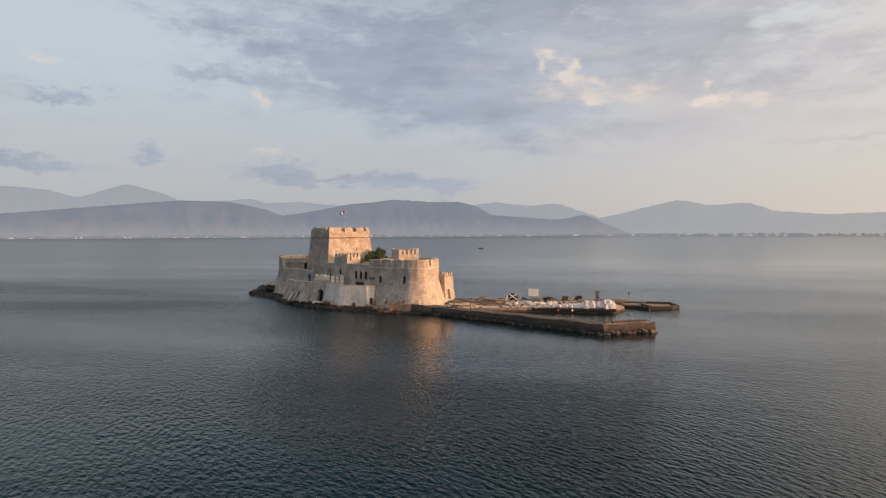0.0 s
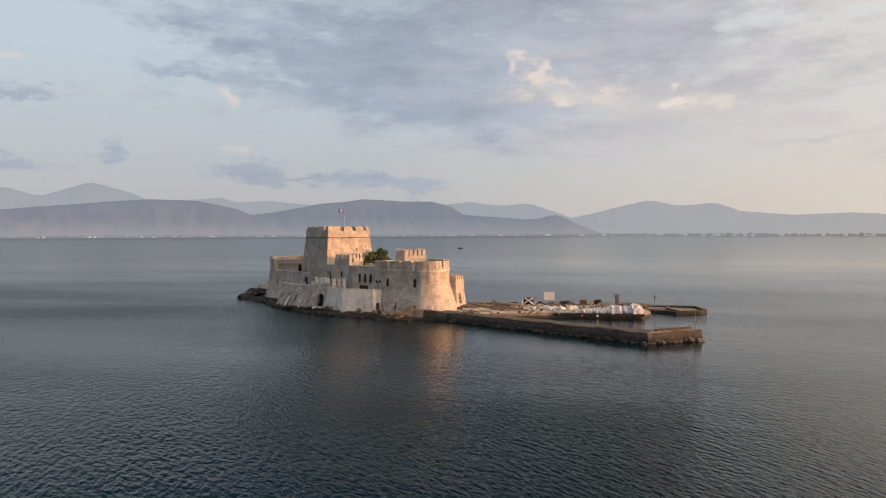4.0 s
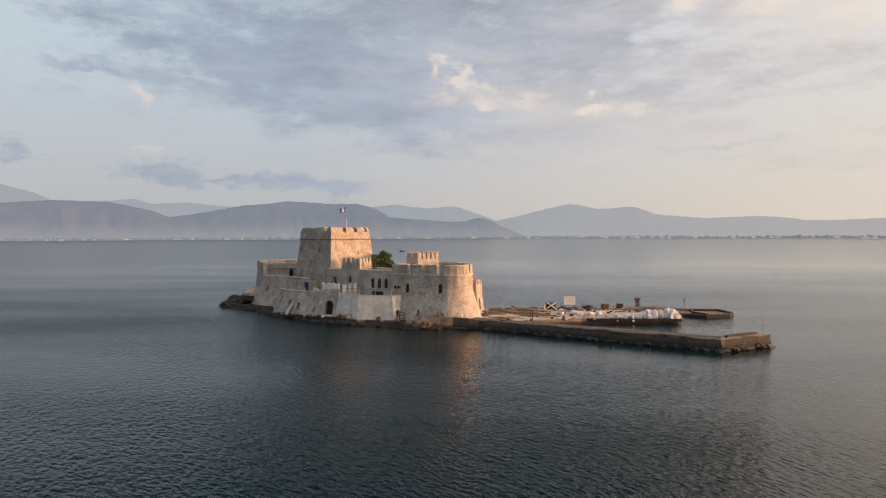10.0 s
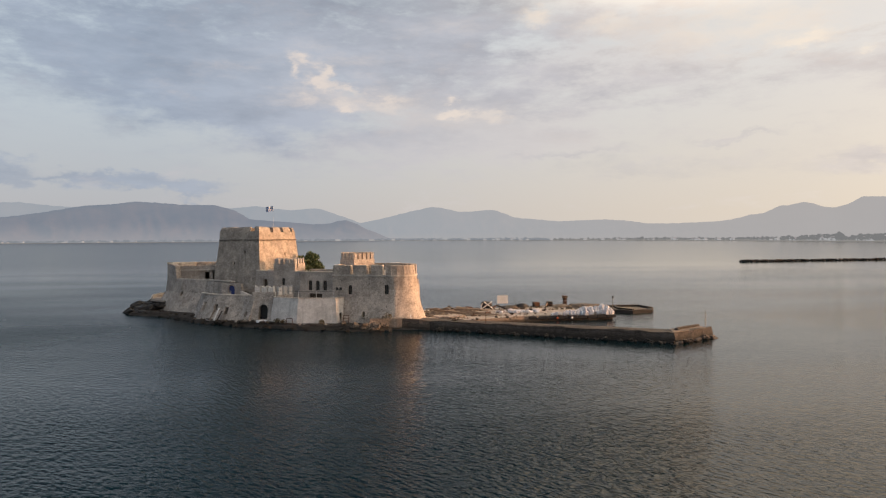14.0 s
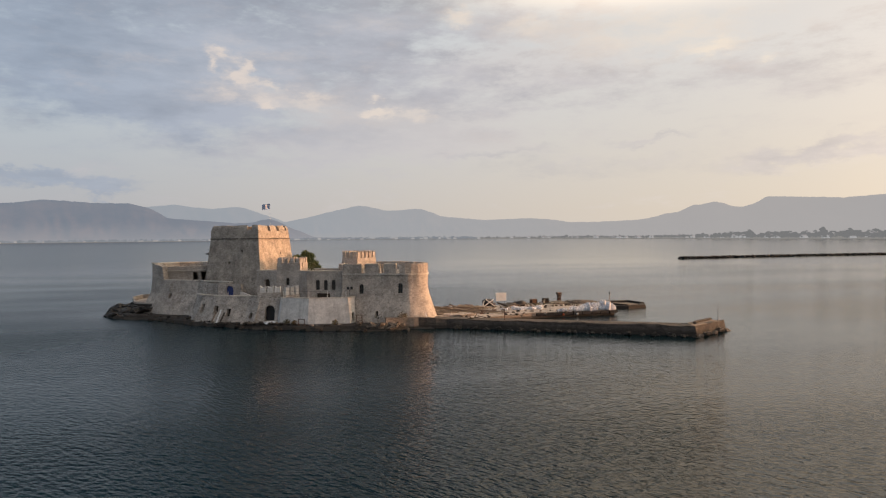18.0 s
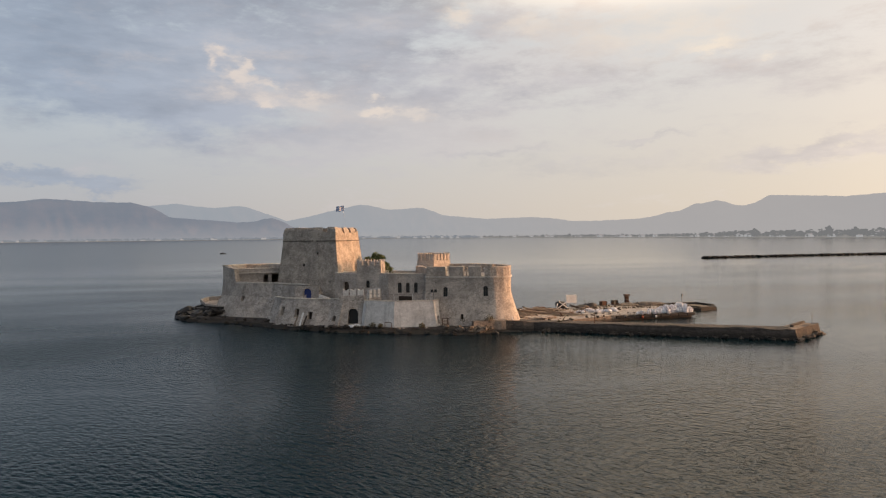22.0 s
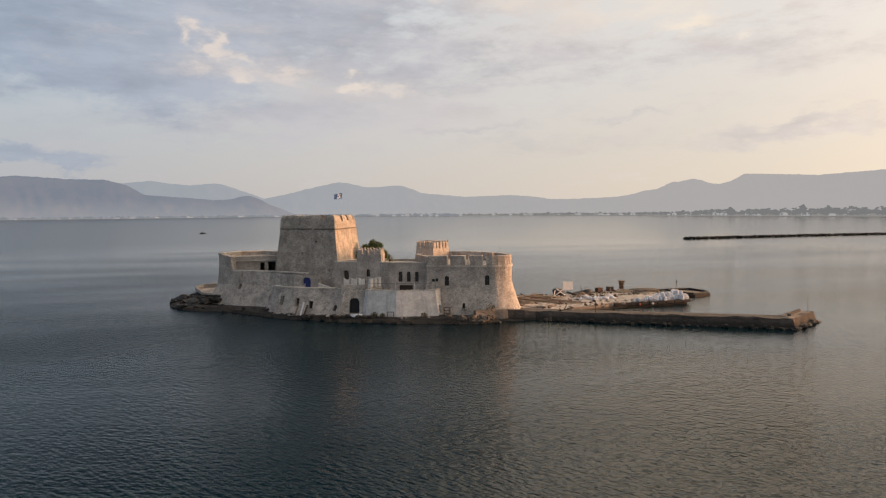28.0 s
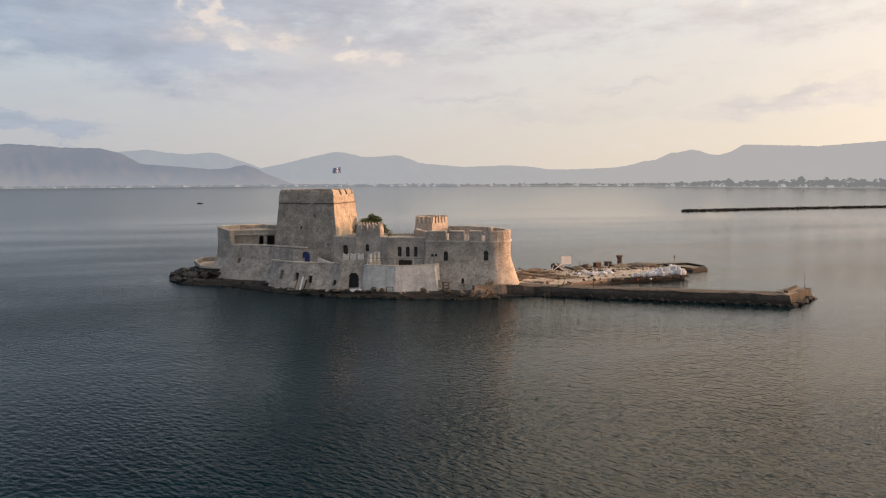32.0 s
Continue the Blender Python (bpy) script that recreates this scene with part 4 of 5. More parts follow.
# ---- central range ----
rng_ = thing("central_range", "long plain stone building with three arched windows", "building", (11, -6, 4.1))
CR = [(-0.3, -1.9), (3.6, -4.5), (5.0, -2.6), (7.0, -4.0), (7.3, -6.75), (8.7, -8.36), (15.6, -10.85), (18, -2), (9, 2), (1, 2)]
cr_win = {0: [(2.3, 1.2, 5.4, 8.0, True)], 5: [(2.05 + 1.47 * k, 0.7, 6.1, 7.95, True) for k in range(3)] + [(3.1, 2.6, 4.15, 5.5, False)]}
bm = bmesh.new()
wall(bm, CR, 3.8, 9.42, 0.7, True, ((0, 0),), cr_win, 0.05, 1.5)
part("wall", bm, STONE_RANGE, rng_)
bm = bmesh.new()
slab(bm, [(0.4, -1.6), (3.6, -3.8), (5.0, -2.0), (7.6, -4.4), (8.0, -6.9), (9.2, -7.9), (15.2, -9.9), (17.2, -2.4), (9, 1.3), (1.2, 1.3)], 8.85, 9.2)
part("roof", bm, PAVING, rng_)
bm = bmesh.new()
wall(bm, CR, 9.42, 9.56, 0.6, True, ((0, 0.06), (20, 0.06)), None, 0.03)
part("coping", bm, STONE_COPING, rng_)
leaf_window(CR, 0, cr_win[0][0], rng_, -0.45, DARK_WOOD, "door", False)
for row in cr_win[5][:3]:
    leaf_window(CR, 5, row, rng_, -0.2)
leaf_window(CR, 5, cr_win[5][3], rng_, -0.45, DARK_WOOD, "door", False)

# ---- east bastion ----
east = thing("east_bastion", "large rounded stone bastion with a cordon and gun embrasures", "bastion", (23, -6, 0.7))
EB0 = [(14.9, -11.75), (17.01, -12.77), (21.4, -14.9), (25.2, -16.55), (26.3, -16.75), (27.5, -16.66), (28.7, -16.1), (29.35, -15.1), (29.85, -13.7), (30.0, -12.0), (29.8, -9.8), (29.1, -5.6), (27.2, -0.6), (23.6, 3.0), (17.5, 3.4), (14.8, -2.0)]
EB = EB0[:3]
for k in range(3, 10):
    a, b, c, d = (Vector(EB0[q]) for q in (k - 1, k, k + 1, k + 2))
    for u in (0.0, 1 / 3, 2 / 3):
        EB.append(tuple(0.5 * (2 * b + (c - a) * u + (2 * a - 5 * b + 4 * c - d) * u * u + (3 * b - a - 3 * c + d) * u ** 3)))
EB += EB0[10:]
BB = ((0.4, 1.85), (1.2, 1.6), (3.0, 0.95), (5.2, 0.25), (6.5, 0.0), (12, 0.0))
eb_win = {1: [(1.1, 0.8, 5.55, 7.3, True), (4.2, 0.55, 1.7, 2.7, True)], 2: [(3.3, 0.82, 5.7, 7.5, True)]}
bm = bmesh.new()
wall(bm, EB, 0.5, 8.95, 1.4, True, BB, eb_win, 0.08, 1.3)
part("wall", bm, STONE_EAST, east)
leaf_window(EB, 1, eb_win[1][0], east, -0.2)
leaf_window(EB, 2, eb_win[2][0], east, -0.2)
leaf_window(EB, 1, eb_win[1][1], east, 0.3, DARK_WOOD, "shutter", False)
bm = bmesh.new()
wall(bm, EB, 8.86, 9.1, 0.5, True, ((0, 0.14), (20, 0.14)), None, 0.04, 1.0)
part("cordon", bm, STONE_COPING, east)
gaps = {1: [(1.46, 0.6, 9.2, 11.2, False), (4.6, 0.5, 9.2, 11.2, False)], 2: [(0.2, 0.38, 9.2, 11.2, False), (2.85, 0.6, 9.2, 11.2, False)], 7: [(0.8, 0.6, 9.5, 10.9, False)], 10: [(2.6, 1.0, 9.6, 10.9, False)]}
bm = bmesh.new()
wall(bm, EB0, 9.1, 10.7, 0.9, True, ((0, 0),), gaps, 0.08, 0.9, tops=[10.6, 10.62, 10.7, 10.75, 10.78, 10.8, 10.8, 10.8, 10.8, 10.8, 10.8, 10.7, 10.7, 10.6, 10.6, 10.5])
part("parapet", bm, STONE_EAST, east)
for i, a, b, z in ((0, 0.15, 2.3, 10.6), (1, 0.02, 1.12, 10.61), (1, 1.8, 4.32, 10.65), (2, 0.42, 2.5, 10.71)):
    p, turn = at_edge(EB0, i, (a + b) / 2, -0.42)
    bm = bmesh.new()
    box(bm, (b - a, 1.02, 0.16), (0, 0, z), Matrix.Translation((p.x, p.y, 0)) @ Matrix.Rotation(turn, 4, "Z"), 0.03)
    part("merlon_cap", bm, STONE_COPING, east, "pale stone cap")
bm = bmesh.new()
slab(bm, [(24 + (x - 24) * 0.93, -6 + (y + 6) * 0.93) for x, y in EB], 8.7, 9.2)
part("roof", bm, PAVING, east)

# ---- battlemented watch turret ----
bt = thing("watch_turret", "small square turret with upright stone fins", "turret", (19, 1.4, 9.2))
BT = [(15.64, 0.95), (18.39, -1.81), (22.4, 1.7), (19.7, 4.4)]
bm = bmesh.new()
wall(bm, BT, 9.0, 11.45, 0.5, True, ((0, 0),), None, 0.05, 1.0)
part("wall", bm, STONE_RANGE, bt)
for i in range(4):
    length = (Vector(BT[(i + 1) % 4]) - Vector(BT[i])).length
    count = 4 if i % 2 == 0 else 5
    for k in range(count):
        p, turn = at_edge(BT, i, length * (k + 0.5) / count, -0.2)
        merlon(bt, p, turn, length / count * 0.64, 0.4, 11.43, 1.4, STONE_RANGE)
bm = bmesh.new()
slab(bm, [(16.3, 0.95), (18.4, -1.1), (21.7, 1.75), (19.6, 3.7)], 10.8, 11.1)
part("roof", bm, PAVING, bt)

# ---- landing turret behind the bastion ----
lt = thing("landing_turret", "low battlemented turret with an arched door", "turret", (29, -1.9, 1.0))
LT = [(26.5, -4.1), (30.3, -4.9), (31.2, -0.9), (27.2, 0.1)]
lt_win = {0: [(2.9, 1.1, 1.5, 3.9, True)], 1: [(1.8, 1.0, 1.5, 3.8, True), (3.2, 0.5, 2.0, 2.9, True)]}
bm = bmesh.new()
wall(bm, LT, 0.8, 6.5, 0.6, True, ((0.8, 0.5), (4, 0.1), (7, 0)), lt_win, 0.06, 1.2)
part("wall", bm, STONE_EAST, lt)
leaf_window(LT, 0, lt_win[0][0], lt, -0.3, DARK_WOOD, "door", False)
leaf_window(LT, 1, lt_win[1][0], lt, -0.3, DARK_WOOD, "door", False)
for i in range(4):
    length = (Vector(LT[(i + 1) % 4]) - Vector(LT[i])).length
    for k in range(4):
        p, turn = at_edge(LT, i, length * (k + 0.5) / 4, -0.25)
        merlon(lt, p, turn, length / 4 * 0.6, 0.45, 6.48, 1.0, STONE_EAST)
bm = bmesh.new()
slab(bm, [(27.0, -3.7), (30.0, -4.4), (30.7, -1.2), (27.5, -0.4)], 5.6, 5.9)
part("roof", bm, PAVING, lt)

# ---- jetty, quay, far pier ----
jetty = thing("jetty", "long dark stone jetty with a raised end", "jetty", (45, -28, 0))
JF = [(21.4, -18.9), (27.0, -19.2), (31.7, -20.2), (65.3, -40.9), (73.2, -36.7), (71.6, -34.2), (66.2, -37.0), (33.0, -17.2), (30.5, -15.0), (22.0, -15.5)]
bm = bmesh.new()
wall(bm, JF[2:5], -1.5, 1.5, 1.1, False, ((-1.5, 0.9), (0.2, 0.45), (1.5, 0.0)), None, 0.16, 1.1)
part("sea_wall", bm, STONE_JETTY, jetty)
# the stretch that catches the sun gets lighter brown stone painted in
bm = bmesh.new()
wall(bm, JF[0:2], -1.5, 1.9, 1.1, False, ((-1.5, 1.3), (0.3, 0.8), (2.0, 0.0)), None, 0.16, 1.0, tops=[1.8, 1.75])
part("root_wall", bm, STONE_QUAY, jetty, "rubble retaining wall in lighter brown for its sunlit stretch")
# beyond the sunlit stretch the wall takes the dark jetty stone
bm = bmesh.new()
wall(bm, JF[1:3], -1.5, 1.9, 1.1, False, ((-1.5, 1.2), (0.3, 0.7), (2.0, 0.0)), None, 0.16, 1.0, tops=[1.75, 1.5])
part("bend_wall", bm, STONE_JETTY, jetty)
bm = bmesh.new()
slab(bm, JF, -1.2, 1.42)
part("core", bm, STONE_JETTY, jetty)
QF = [(30.5, -17.8), (36.0, -18.1), (49.5, -12.9), (66.4, -12.6), (68.6, -6.6), (66.5, -0.5), (60, 6.6), (45.5, 3.6), (36.5, 5.0), (30, 2)]
quay = tagged(isle_sheet(QF, 0.93, 1.2, STONE_QUAY, "ground_quay", "paved stone quay strewn with building waste", "structure", 1.2, 0.12, 0.3), category="quay")

bm = bmesh.new()
slab(bm, [(31.0, -17.1), (36.2, -17.4), (49.6, -12.2), (65.8, -11.9), (67.8, -6.7), (65.6, -1.2), (60, 5.0), (45.5, 2.4), (36.5, 3.6), (30.5, 1)], 0.8, 0.945)
tagged(part("pavement_quay", bm, PAVING), "pale worn quay paving", "pavement", kind="structure")


# ---- rocks round the islet ----
BOULDERS = []
for k in range(6):
    bm = bmesh.new()
    lump(bm, (1.0, 0.8, 0.62), k + 1, 3, 0.5)
    for v in bm.verts:
        v.co *= 1 + 0.16 * (0.5 - abs(noise.noise(v.co * 2.6 + Vector((k, 0, 0))))) + 0.05 * noise.noise(v.co * 7)
    me = bpy.data.meshes.new("boulder")
    bm.to_mesh(me)
    bm.free()
    me.materials.append(ROCK)
    BOULDERS.append(me)


def boulder(x, y, z, r, label, group, mat=None):
    ob = new("boulder", random.choice(BOULDERS))
    ob.location = (*quayside(x, y), z)
    ob.rotation_euler = (random.uniform(-0.4, 0.4), random.uniform(-0.4, 0.4), random.uniform(0, 6.3))
    ob.scale = (r * random.uniform(0.8, 1.3), r * random.uniform(0.8, 1.2), r * random.uniform(0.7, 1.1))
    if mat:
        ob.material_slots[0].link = "OBJECT"
        ob.material_slots[0].material = mat
    return tagged(ob, label, "rock", group)


def along(pts, step, spread):
    """Places along a line, scattered to both sides."""
    for (xa, ya), (xb, yb) in zip(pts, pts[1:]):
        d = math.hypot(xb - xa, yb - ya)
        for q in range(max(1, int(d / step))):
            u = (q + random.random()) / max(1, int(d / step))
            yield xa + (xb - xa) * u + random.uniform(-spread, spread), ya + (yb - ya) * u + random.uniform(-spread, spread)


for x, y in along([(-20.5, 6.6), (-14.5, -0.3), (-9.8, -5.8), (-4.5, -9.6), (4, -15.2), (14, -19.6), (25, -21.2)], 1.5, 0.7):
    boulder(x, y, 0.1 + random.uniform(-0.15, 0.25), random.uniform(0.25, 0.55), "dark weed-stained boulder at the foot of the fort", "boulders at the fort")
for x, y in along([(16.5, -18.8), (20, -19.8), (24, -20.0)], 0.7, 0.7):
    boulder(x, y, 0.7 + random.uniform(-0.2, 0.3), random.uniform(0.3, 0.65), "brown boulder heaped against the bastion", "boulders at the bastion", RUBBLE)
for x, y, r in ((19.2, -19.3, 1.0), (20.8, -19.9, 1.2), (22.4, -20.2, 1.1), (23.6, -19.6, 0.9)):
    boulder(x, y, 0.5, r, "large brown boulder heaped against the bastion", "boulders at the bastion", RUBBLE)
for x, y in along([(31, -20.8), (65, -42.2)], 1.25, 0.35):
    boulder(x, y, 0.02 + random.uniform(-0.15, 0.2), random.uniform(0.3, 0.62), "wet dark boulder at the foot of the jetty", "boulders at the jetty")
for x, y in along([(65.6, -41.8), (73.4, -37.5)], 0.7, 0.35):
    boulder(x, y, 0.1 + random.uniform(-0.15, 0.3), random.uniform(0.3, 0.6), "brown boulder at the end of the jetty", "boulders at the jetty end", RUBBLE)
for x, y in along([(-31.0, 22.0), (-29.6, 16.6), (-26.8, 12.0), (-22.6, 10.4), (-19.5, 9.2)], 0.55, 0.9):
    ob = boulder(x, y, random.uniform(-0.1, 0.5), random.uniform(0.6, 1.35), "jagged black reef rock at the tip of the islet", "reef rocks", REEF)
    ob.scale.z *= 0.62
for x, y in along([(-29.6, 21.5), (-28.2, 16.5), (-25.8, 13.4), (-22.5, 12.0)], 0.8, 0.7):
    ob = boulder(x, y, random.uniform(0.8, 1.6), random.uniform(0.7, 1.25), "black layered rock under the platform", "rocks under the platform", REEF)
    ob.scale.z *= 0.6
for x, y in along([(-20.6, 9.2), (-17.0, 5.4), (-12.2, -0.9)], 1.1, 0.7):
    boulder(x, y, 0.75 + random.uniform(-0.2, 0.2), random.uniform(0.25, 0.5), "brown rock below the sloping sea wall", "rocks below the wall", ROCK)

# walled platform beside the west bastion
plat = thing("walled_platform", "low paved platform with a weathered parapet on the reef", "platform", (-25, 20, 1.0))
PL = [(-21.4, 12.2), (-25.0, 14.6), (-27.0, 22.4), (-26.0, 26.6), (-22.0, 28.0), (-19, 25), (-21, 18)]
bm = bmesh.new()
slab(bm, [(-24.0 + (x + 24.0) * 0.93, 20 + (y - 20) * 0.93) for x, y in PL], 2.25, 2.55)
part("floor", bm, PAVING, plat)
bm = bmesh.new()
slab(bm, [(-24.0 + (x + 24.0) * 0.99, 20 + (y - 20) * 0.99) for x, y in PL], 0.2, 2.5)
part("footing", bm, ROCK, plat, "dark rock footing")
INNER = [(-24.0 + (x + 24.0) * 0.94, 20 + (y - 20) * 0.94) for x, y in PL]
bm = bmesh.new()
wall(bm, [INNER[k] for k in (5, 4, 3, 2, 1, 0)], 2.5, 3.3, -0.35, False, ((0, 0),), None, 0.05, tops=[3.4, 3.4, 3.4, 3.3, 2.95, 2.72])
part("parapet", bm, STONE_WALL, plat)
for x, y in along([PL[2], PL[1], PL[0]], 0.55, 0.3):
    ob = boulder(x - 0.35, y - 0.45, random.uniform(1.5, 1.95), random.uniform(0.6, 0.95), "black layered rock under the platform", "rocks under the platform", REEF if random.random() < 0.6 else ROCK)
    ob.scale.z *= 0.7

# ---- jetty end, pole, far pier ----
bm = bmesh.new()
for a, b in (((67.6, -37.6), (72.0, -35.0)), ((66.6, -38.8), (67.6, -37.6))):
    d = Vector(b) - Vector(a)
    box(bm, (d.length, 0.45, 0.38), (0, 0, 1.42), Matrix.Translation(((a[0] + b[0]) / 2, (a[1] + b[1]) / 2, 0)) @ Matrix.Rotation(math.atan2(d.y, d.x), 4, "Z"), 0.04)
part("end_parapet", bm, STONE_JETTY, jetty)
bm = bmesh.new()
slab(bm, [(65.4, -40.7), (73.0, -36.7), (71.7, -34.5), (66.3, -37.2)], 1.42, 1.5)
part("end_paving", bm, STONE_QUAY, jetty)
mast = thing("mooring_pole", "thin bare metal pole on the jetty end", "pole", (72.5, -36.3, 1.45))
bm = bmesh.new()
tube(bm, (72.5, -36.3, 1.45), (72.5, -36.3, 4.15), 0.05, 0.035)
part("shaft", bm, IRON, mast)
bm = bmesh.new()
tube(bm, (72.5, -36.3, 1.45), (72.5, -36.3, 1.6), 0.16, 0.12)
part("base", bm, IRON, mast)

pier = thing("far_pier", "low broken stone pier with a sunken basin", "pier", (73, -2, 0))
FP = [(66.5, -1.5), (70.0, -2.8), (73.2, -5.2), (77.8, -3.9), (79.4, -0.5), (78.6, 4.2), (74.0, 5.4), (66.0, 5.6)]
bm = bmesh.new()
wall(bm, FP, -1.0, 0.62, 1.2, True, ((-1, 0.5), (0.85, 0)), None, 0.14, 1.0)
part("sea_wall", bm, STONE_JETTY, pier)
bm = bmesh.new()
slab(bm, [(72.5 + (x - 72.5) * 0.9, -1 + (y + 1) * 0.9) for x, y in FP], -0.8, 0.45)
part("fill", bm, EARTH, pier)
bm = bmesh.new()
for a, b in (((72.6, 4.0), (78.0, 3.4)), ((78.0, 3.4), (78.7, -1.5)), ((72.0, -1.0), (72.6, 4.0)), ((72.0, -1.0), (73.6, -4.6))):
    d = Vector(b) - Vector(a)
    box(bm, (d.length, 0.6, 0.4), (0, 0, 0.44), Matrix.Translation(((a[0] + b[0]) / 2, (a[1] + b[1]) / 2, 0)) @ Matrix.Rotation(math.atan2(d.y, d.x), 4, "Z"), 0.05)
part("kerb", bm, STONE_JETTY, pier)
beacon = thing("beacon_post", "short post with a dark lamp head on the pier", "post", (69.3, -4.6, 0.8))
bm = bmesh.new()
tube(bm, (69.3, -4.6, 0.6), (69.3, -4.6, 3.2), 0.06, 0.05)
part("shaft", bm, IRON, beacon)
bm = bmesh.new()
tube(bm, (69.3, -4.6, 3.2), (69.3, -4.6, 3.65), 0.2, 0.14)
part("head", bm, BLACK, beacon)

# ---- on the quay ----
Q = 0.95
sign = thing("sign_board", "blank white board on two legs on the quay", "sign", (48.6, 3.6, Q))
bm = bmesh.new()
box(bm, (2.25, 0.07, 1.75), (0, 0, 1.7), Matrix.Translation((48.6, 3.6, 0)) @ Matrix.Rotation(-0.06, 4, "Z"), bevel=0.015)
part("panel", bm, WHITE_PAINT, sign)
for x, y in ((47.8, 3.72), (49.4, 3.63)):
    bm = bmesh.new()
    tube(bm, (x, y, Q), (x, y, 3.4), 0.05)
    part("leg", bm, IRON, sign)

mixer = thing("mixer_trailer", "black covered mixer trailer with white cross braces", "machine", (44.6, -0.4, Q))
bm = bmesh.new()
lump(bm, (1.15, 0.85, 0.75), 4, 3, 0.18)
bmesh.ops.translate(bm, verts=bm.verts, vec=(44.6, -0.4, Q + 1.0))
part("drum", bm, BLACK, mixer, "black tarpaulin cover", smooth=True)
for a, b in (((43.5, -1.35, Q + 0.3), (45.6, -1.25, Q + 1.7)), ((45.7, -1.35, Q + 0.3), (43.9, -1.25, Q + 1.7)), ((43.3, -1.35, Q + 0.3), (43.6, -1.2, Q + 1.4))):
    bm = bmesh.new()
    tube(bm, a, b, 0.09)
    part("brace", bm, WHITE_PAINT, mixer)
for x in (43.8, 45.4):
    bm = bmesh.new()
    tube(bm, (x, -1.25, Q + 0.32), (x, -1.0, Q + 0.32), 0.32, sides=14)
    part("wheel", bm, BLACK, mixer)

pillar = thing("pallet_column", "tall narrow stack of weathered brown pallets", "stack", (62.5, 6.0, Q))
for k in range(8):
    bm = bmesh.new()
    w = 0.75 if k < 6 else 1.05
    t = random.uniform(-0.2, 0.2)
    m = Matrix.Translation((62.5, 6.0, Q + 0.245 * k)) @ Matrix.Rotation(t, 4, "Z")
    for q in (-0.4, 0, 0.4):
        box(bm, (0.14 * w, w, 0.13), (q * w, 0, 0), m)
    for q in range(5):
        box(bm, (w, 0.15 * w, 0.05), (0, (q - 2) * 0.22 * w, 0.13), m)
    box(bm, (w * 0.96, w * 0.96, 0.02), (0, 0, 0.18), m)
    part("pallet", bm, RUST if k % 3 else OLD_WOOD, pillar)


def crate(x, y, size, turn, mat, label):
    t = thing("crate", label, "crate", (x, y, Q), "crates on the quay")
    m = Matrix.Translation((x, y, Q)) @ Matrix.Rotation(turn, 4, "Z")
    bm = bmesh.new()
    box(bm, (size[0] - 0.08, size[1] - 0.08, size[2] - 0.06), (0, 0, 0), m)
    part("body", bm, mat, t)
    for k in range(4):
        bm = bmesh.new()
        sx, sy = ((-1, -1), (1, -1), (1, 1), (-1, 1))[k]
        box(bm, (0.12, 0.12, size[2]), (sx * (size[0] / 2 - 0.05), sy * (size[1] / 2 - 0.05), 0), m)
        part("post", bm, DARK_WOOD, t)
    for k in range(5):
        bm = bmesh.new()
        box(bm, (size[0], size[1] * 0.17, 0.05), (0, (k - 2) * size[1] * 0.2, size[2] - 0.05), m)
        part("board", bm, mat, t)
    return t


crate(55.6, 3.2, (1.25, 1.0, 0.95), 0.2, RUST, "weathered rust-brown wooden crate with corner posts")
crate(58.6, 4.0, (1.3, 1.0, 0.95), -0.15, DARK_WOOD, "dark brown wooden crate on the quay")
crate(41.4, 1.6, (1.1, 0.8, 0.45), 0.3, RUST, "low rust-brown crate beside the timbers")

heap = thing("tarpaulin_heap", "black tarpaulin thrown over a low heap", "heap", (52.3, 2.2, Q))
bm = bmesh.new()
for v in lump(bm, (1.7, 0.9, 0.8), 9, 3, 0.45):
    v.co.z = max(v.co.z, -0.1)
bmesh.ops.translate(bm, verts=bm.verts, vec=(52.3, 2.2, Q + 0.1))
part("cover", bm, BLACK, heap, smooth=True)
bm = bmesh.new()
tube(bm, (51.2, 2.0, Q + 0.3), (50.6, 1.7, Q + 1.7), 0.07, 0.04)
tube(bm, (51.6, 2.2, Q + 0.3), (51.9, 1.9, Q + 1.3), 0.06, 0.04)
part("stake", bm, DARK_WOOD, heap)


def mound(name, x, y, size, label, mat, seed):
    bm = bmesh.new()
    for v in lump(bm, size, seed, 4, 0.35):
        v.co += noise.noise_vector(v.co * 2.1) * 0.16
        v.co.z = max(v.co.z, -0.12)
    bmesh.ops.translate(bm, verts=bm.verts, vec=(x, y, Q + 0.08))
    return tagged(part(name, bm, mat), label, "heap", "heaps on the quay")


mound("rubble_mound", 65.4, 1.6, (3.4, 2.6, 0.5), "grey-brown mound of rubble and earth", RUBBLE, 3)
mound("rubble_mound", 60.4, 1.5, (2.0, 1.6, 0.4), "low mound of stones and sand", EARTH, 5)
mound("rubble_mound", 49.6, 0.4, (1.4, 1.0, 0.6), "small heap of broken stone and brush", RUBBLE, 7)
mound("rubble_mound", 33.6, -8.6, (2.2, 2.0, 0.7), "pile of fallen masonry at the bastion", RUBBLE, 11)
mound("rubble_mound", 35.8, -12.4, (2.6, 1.8, 0.45), "low spread of pale rubble on the quay", PAVING, 12)

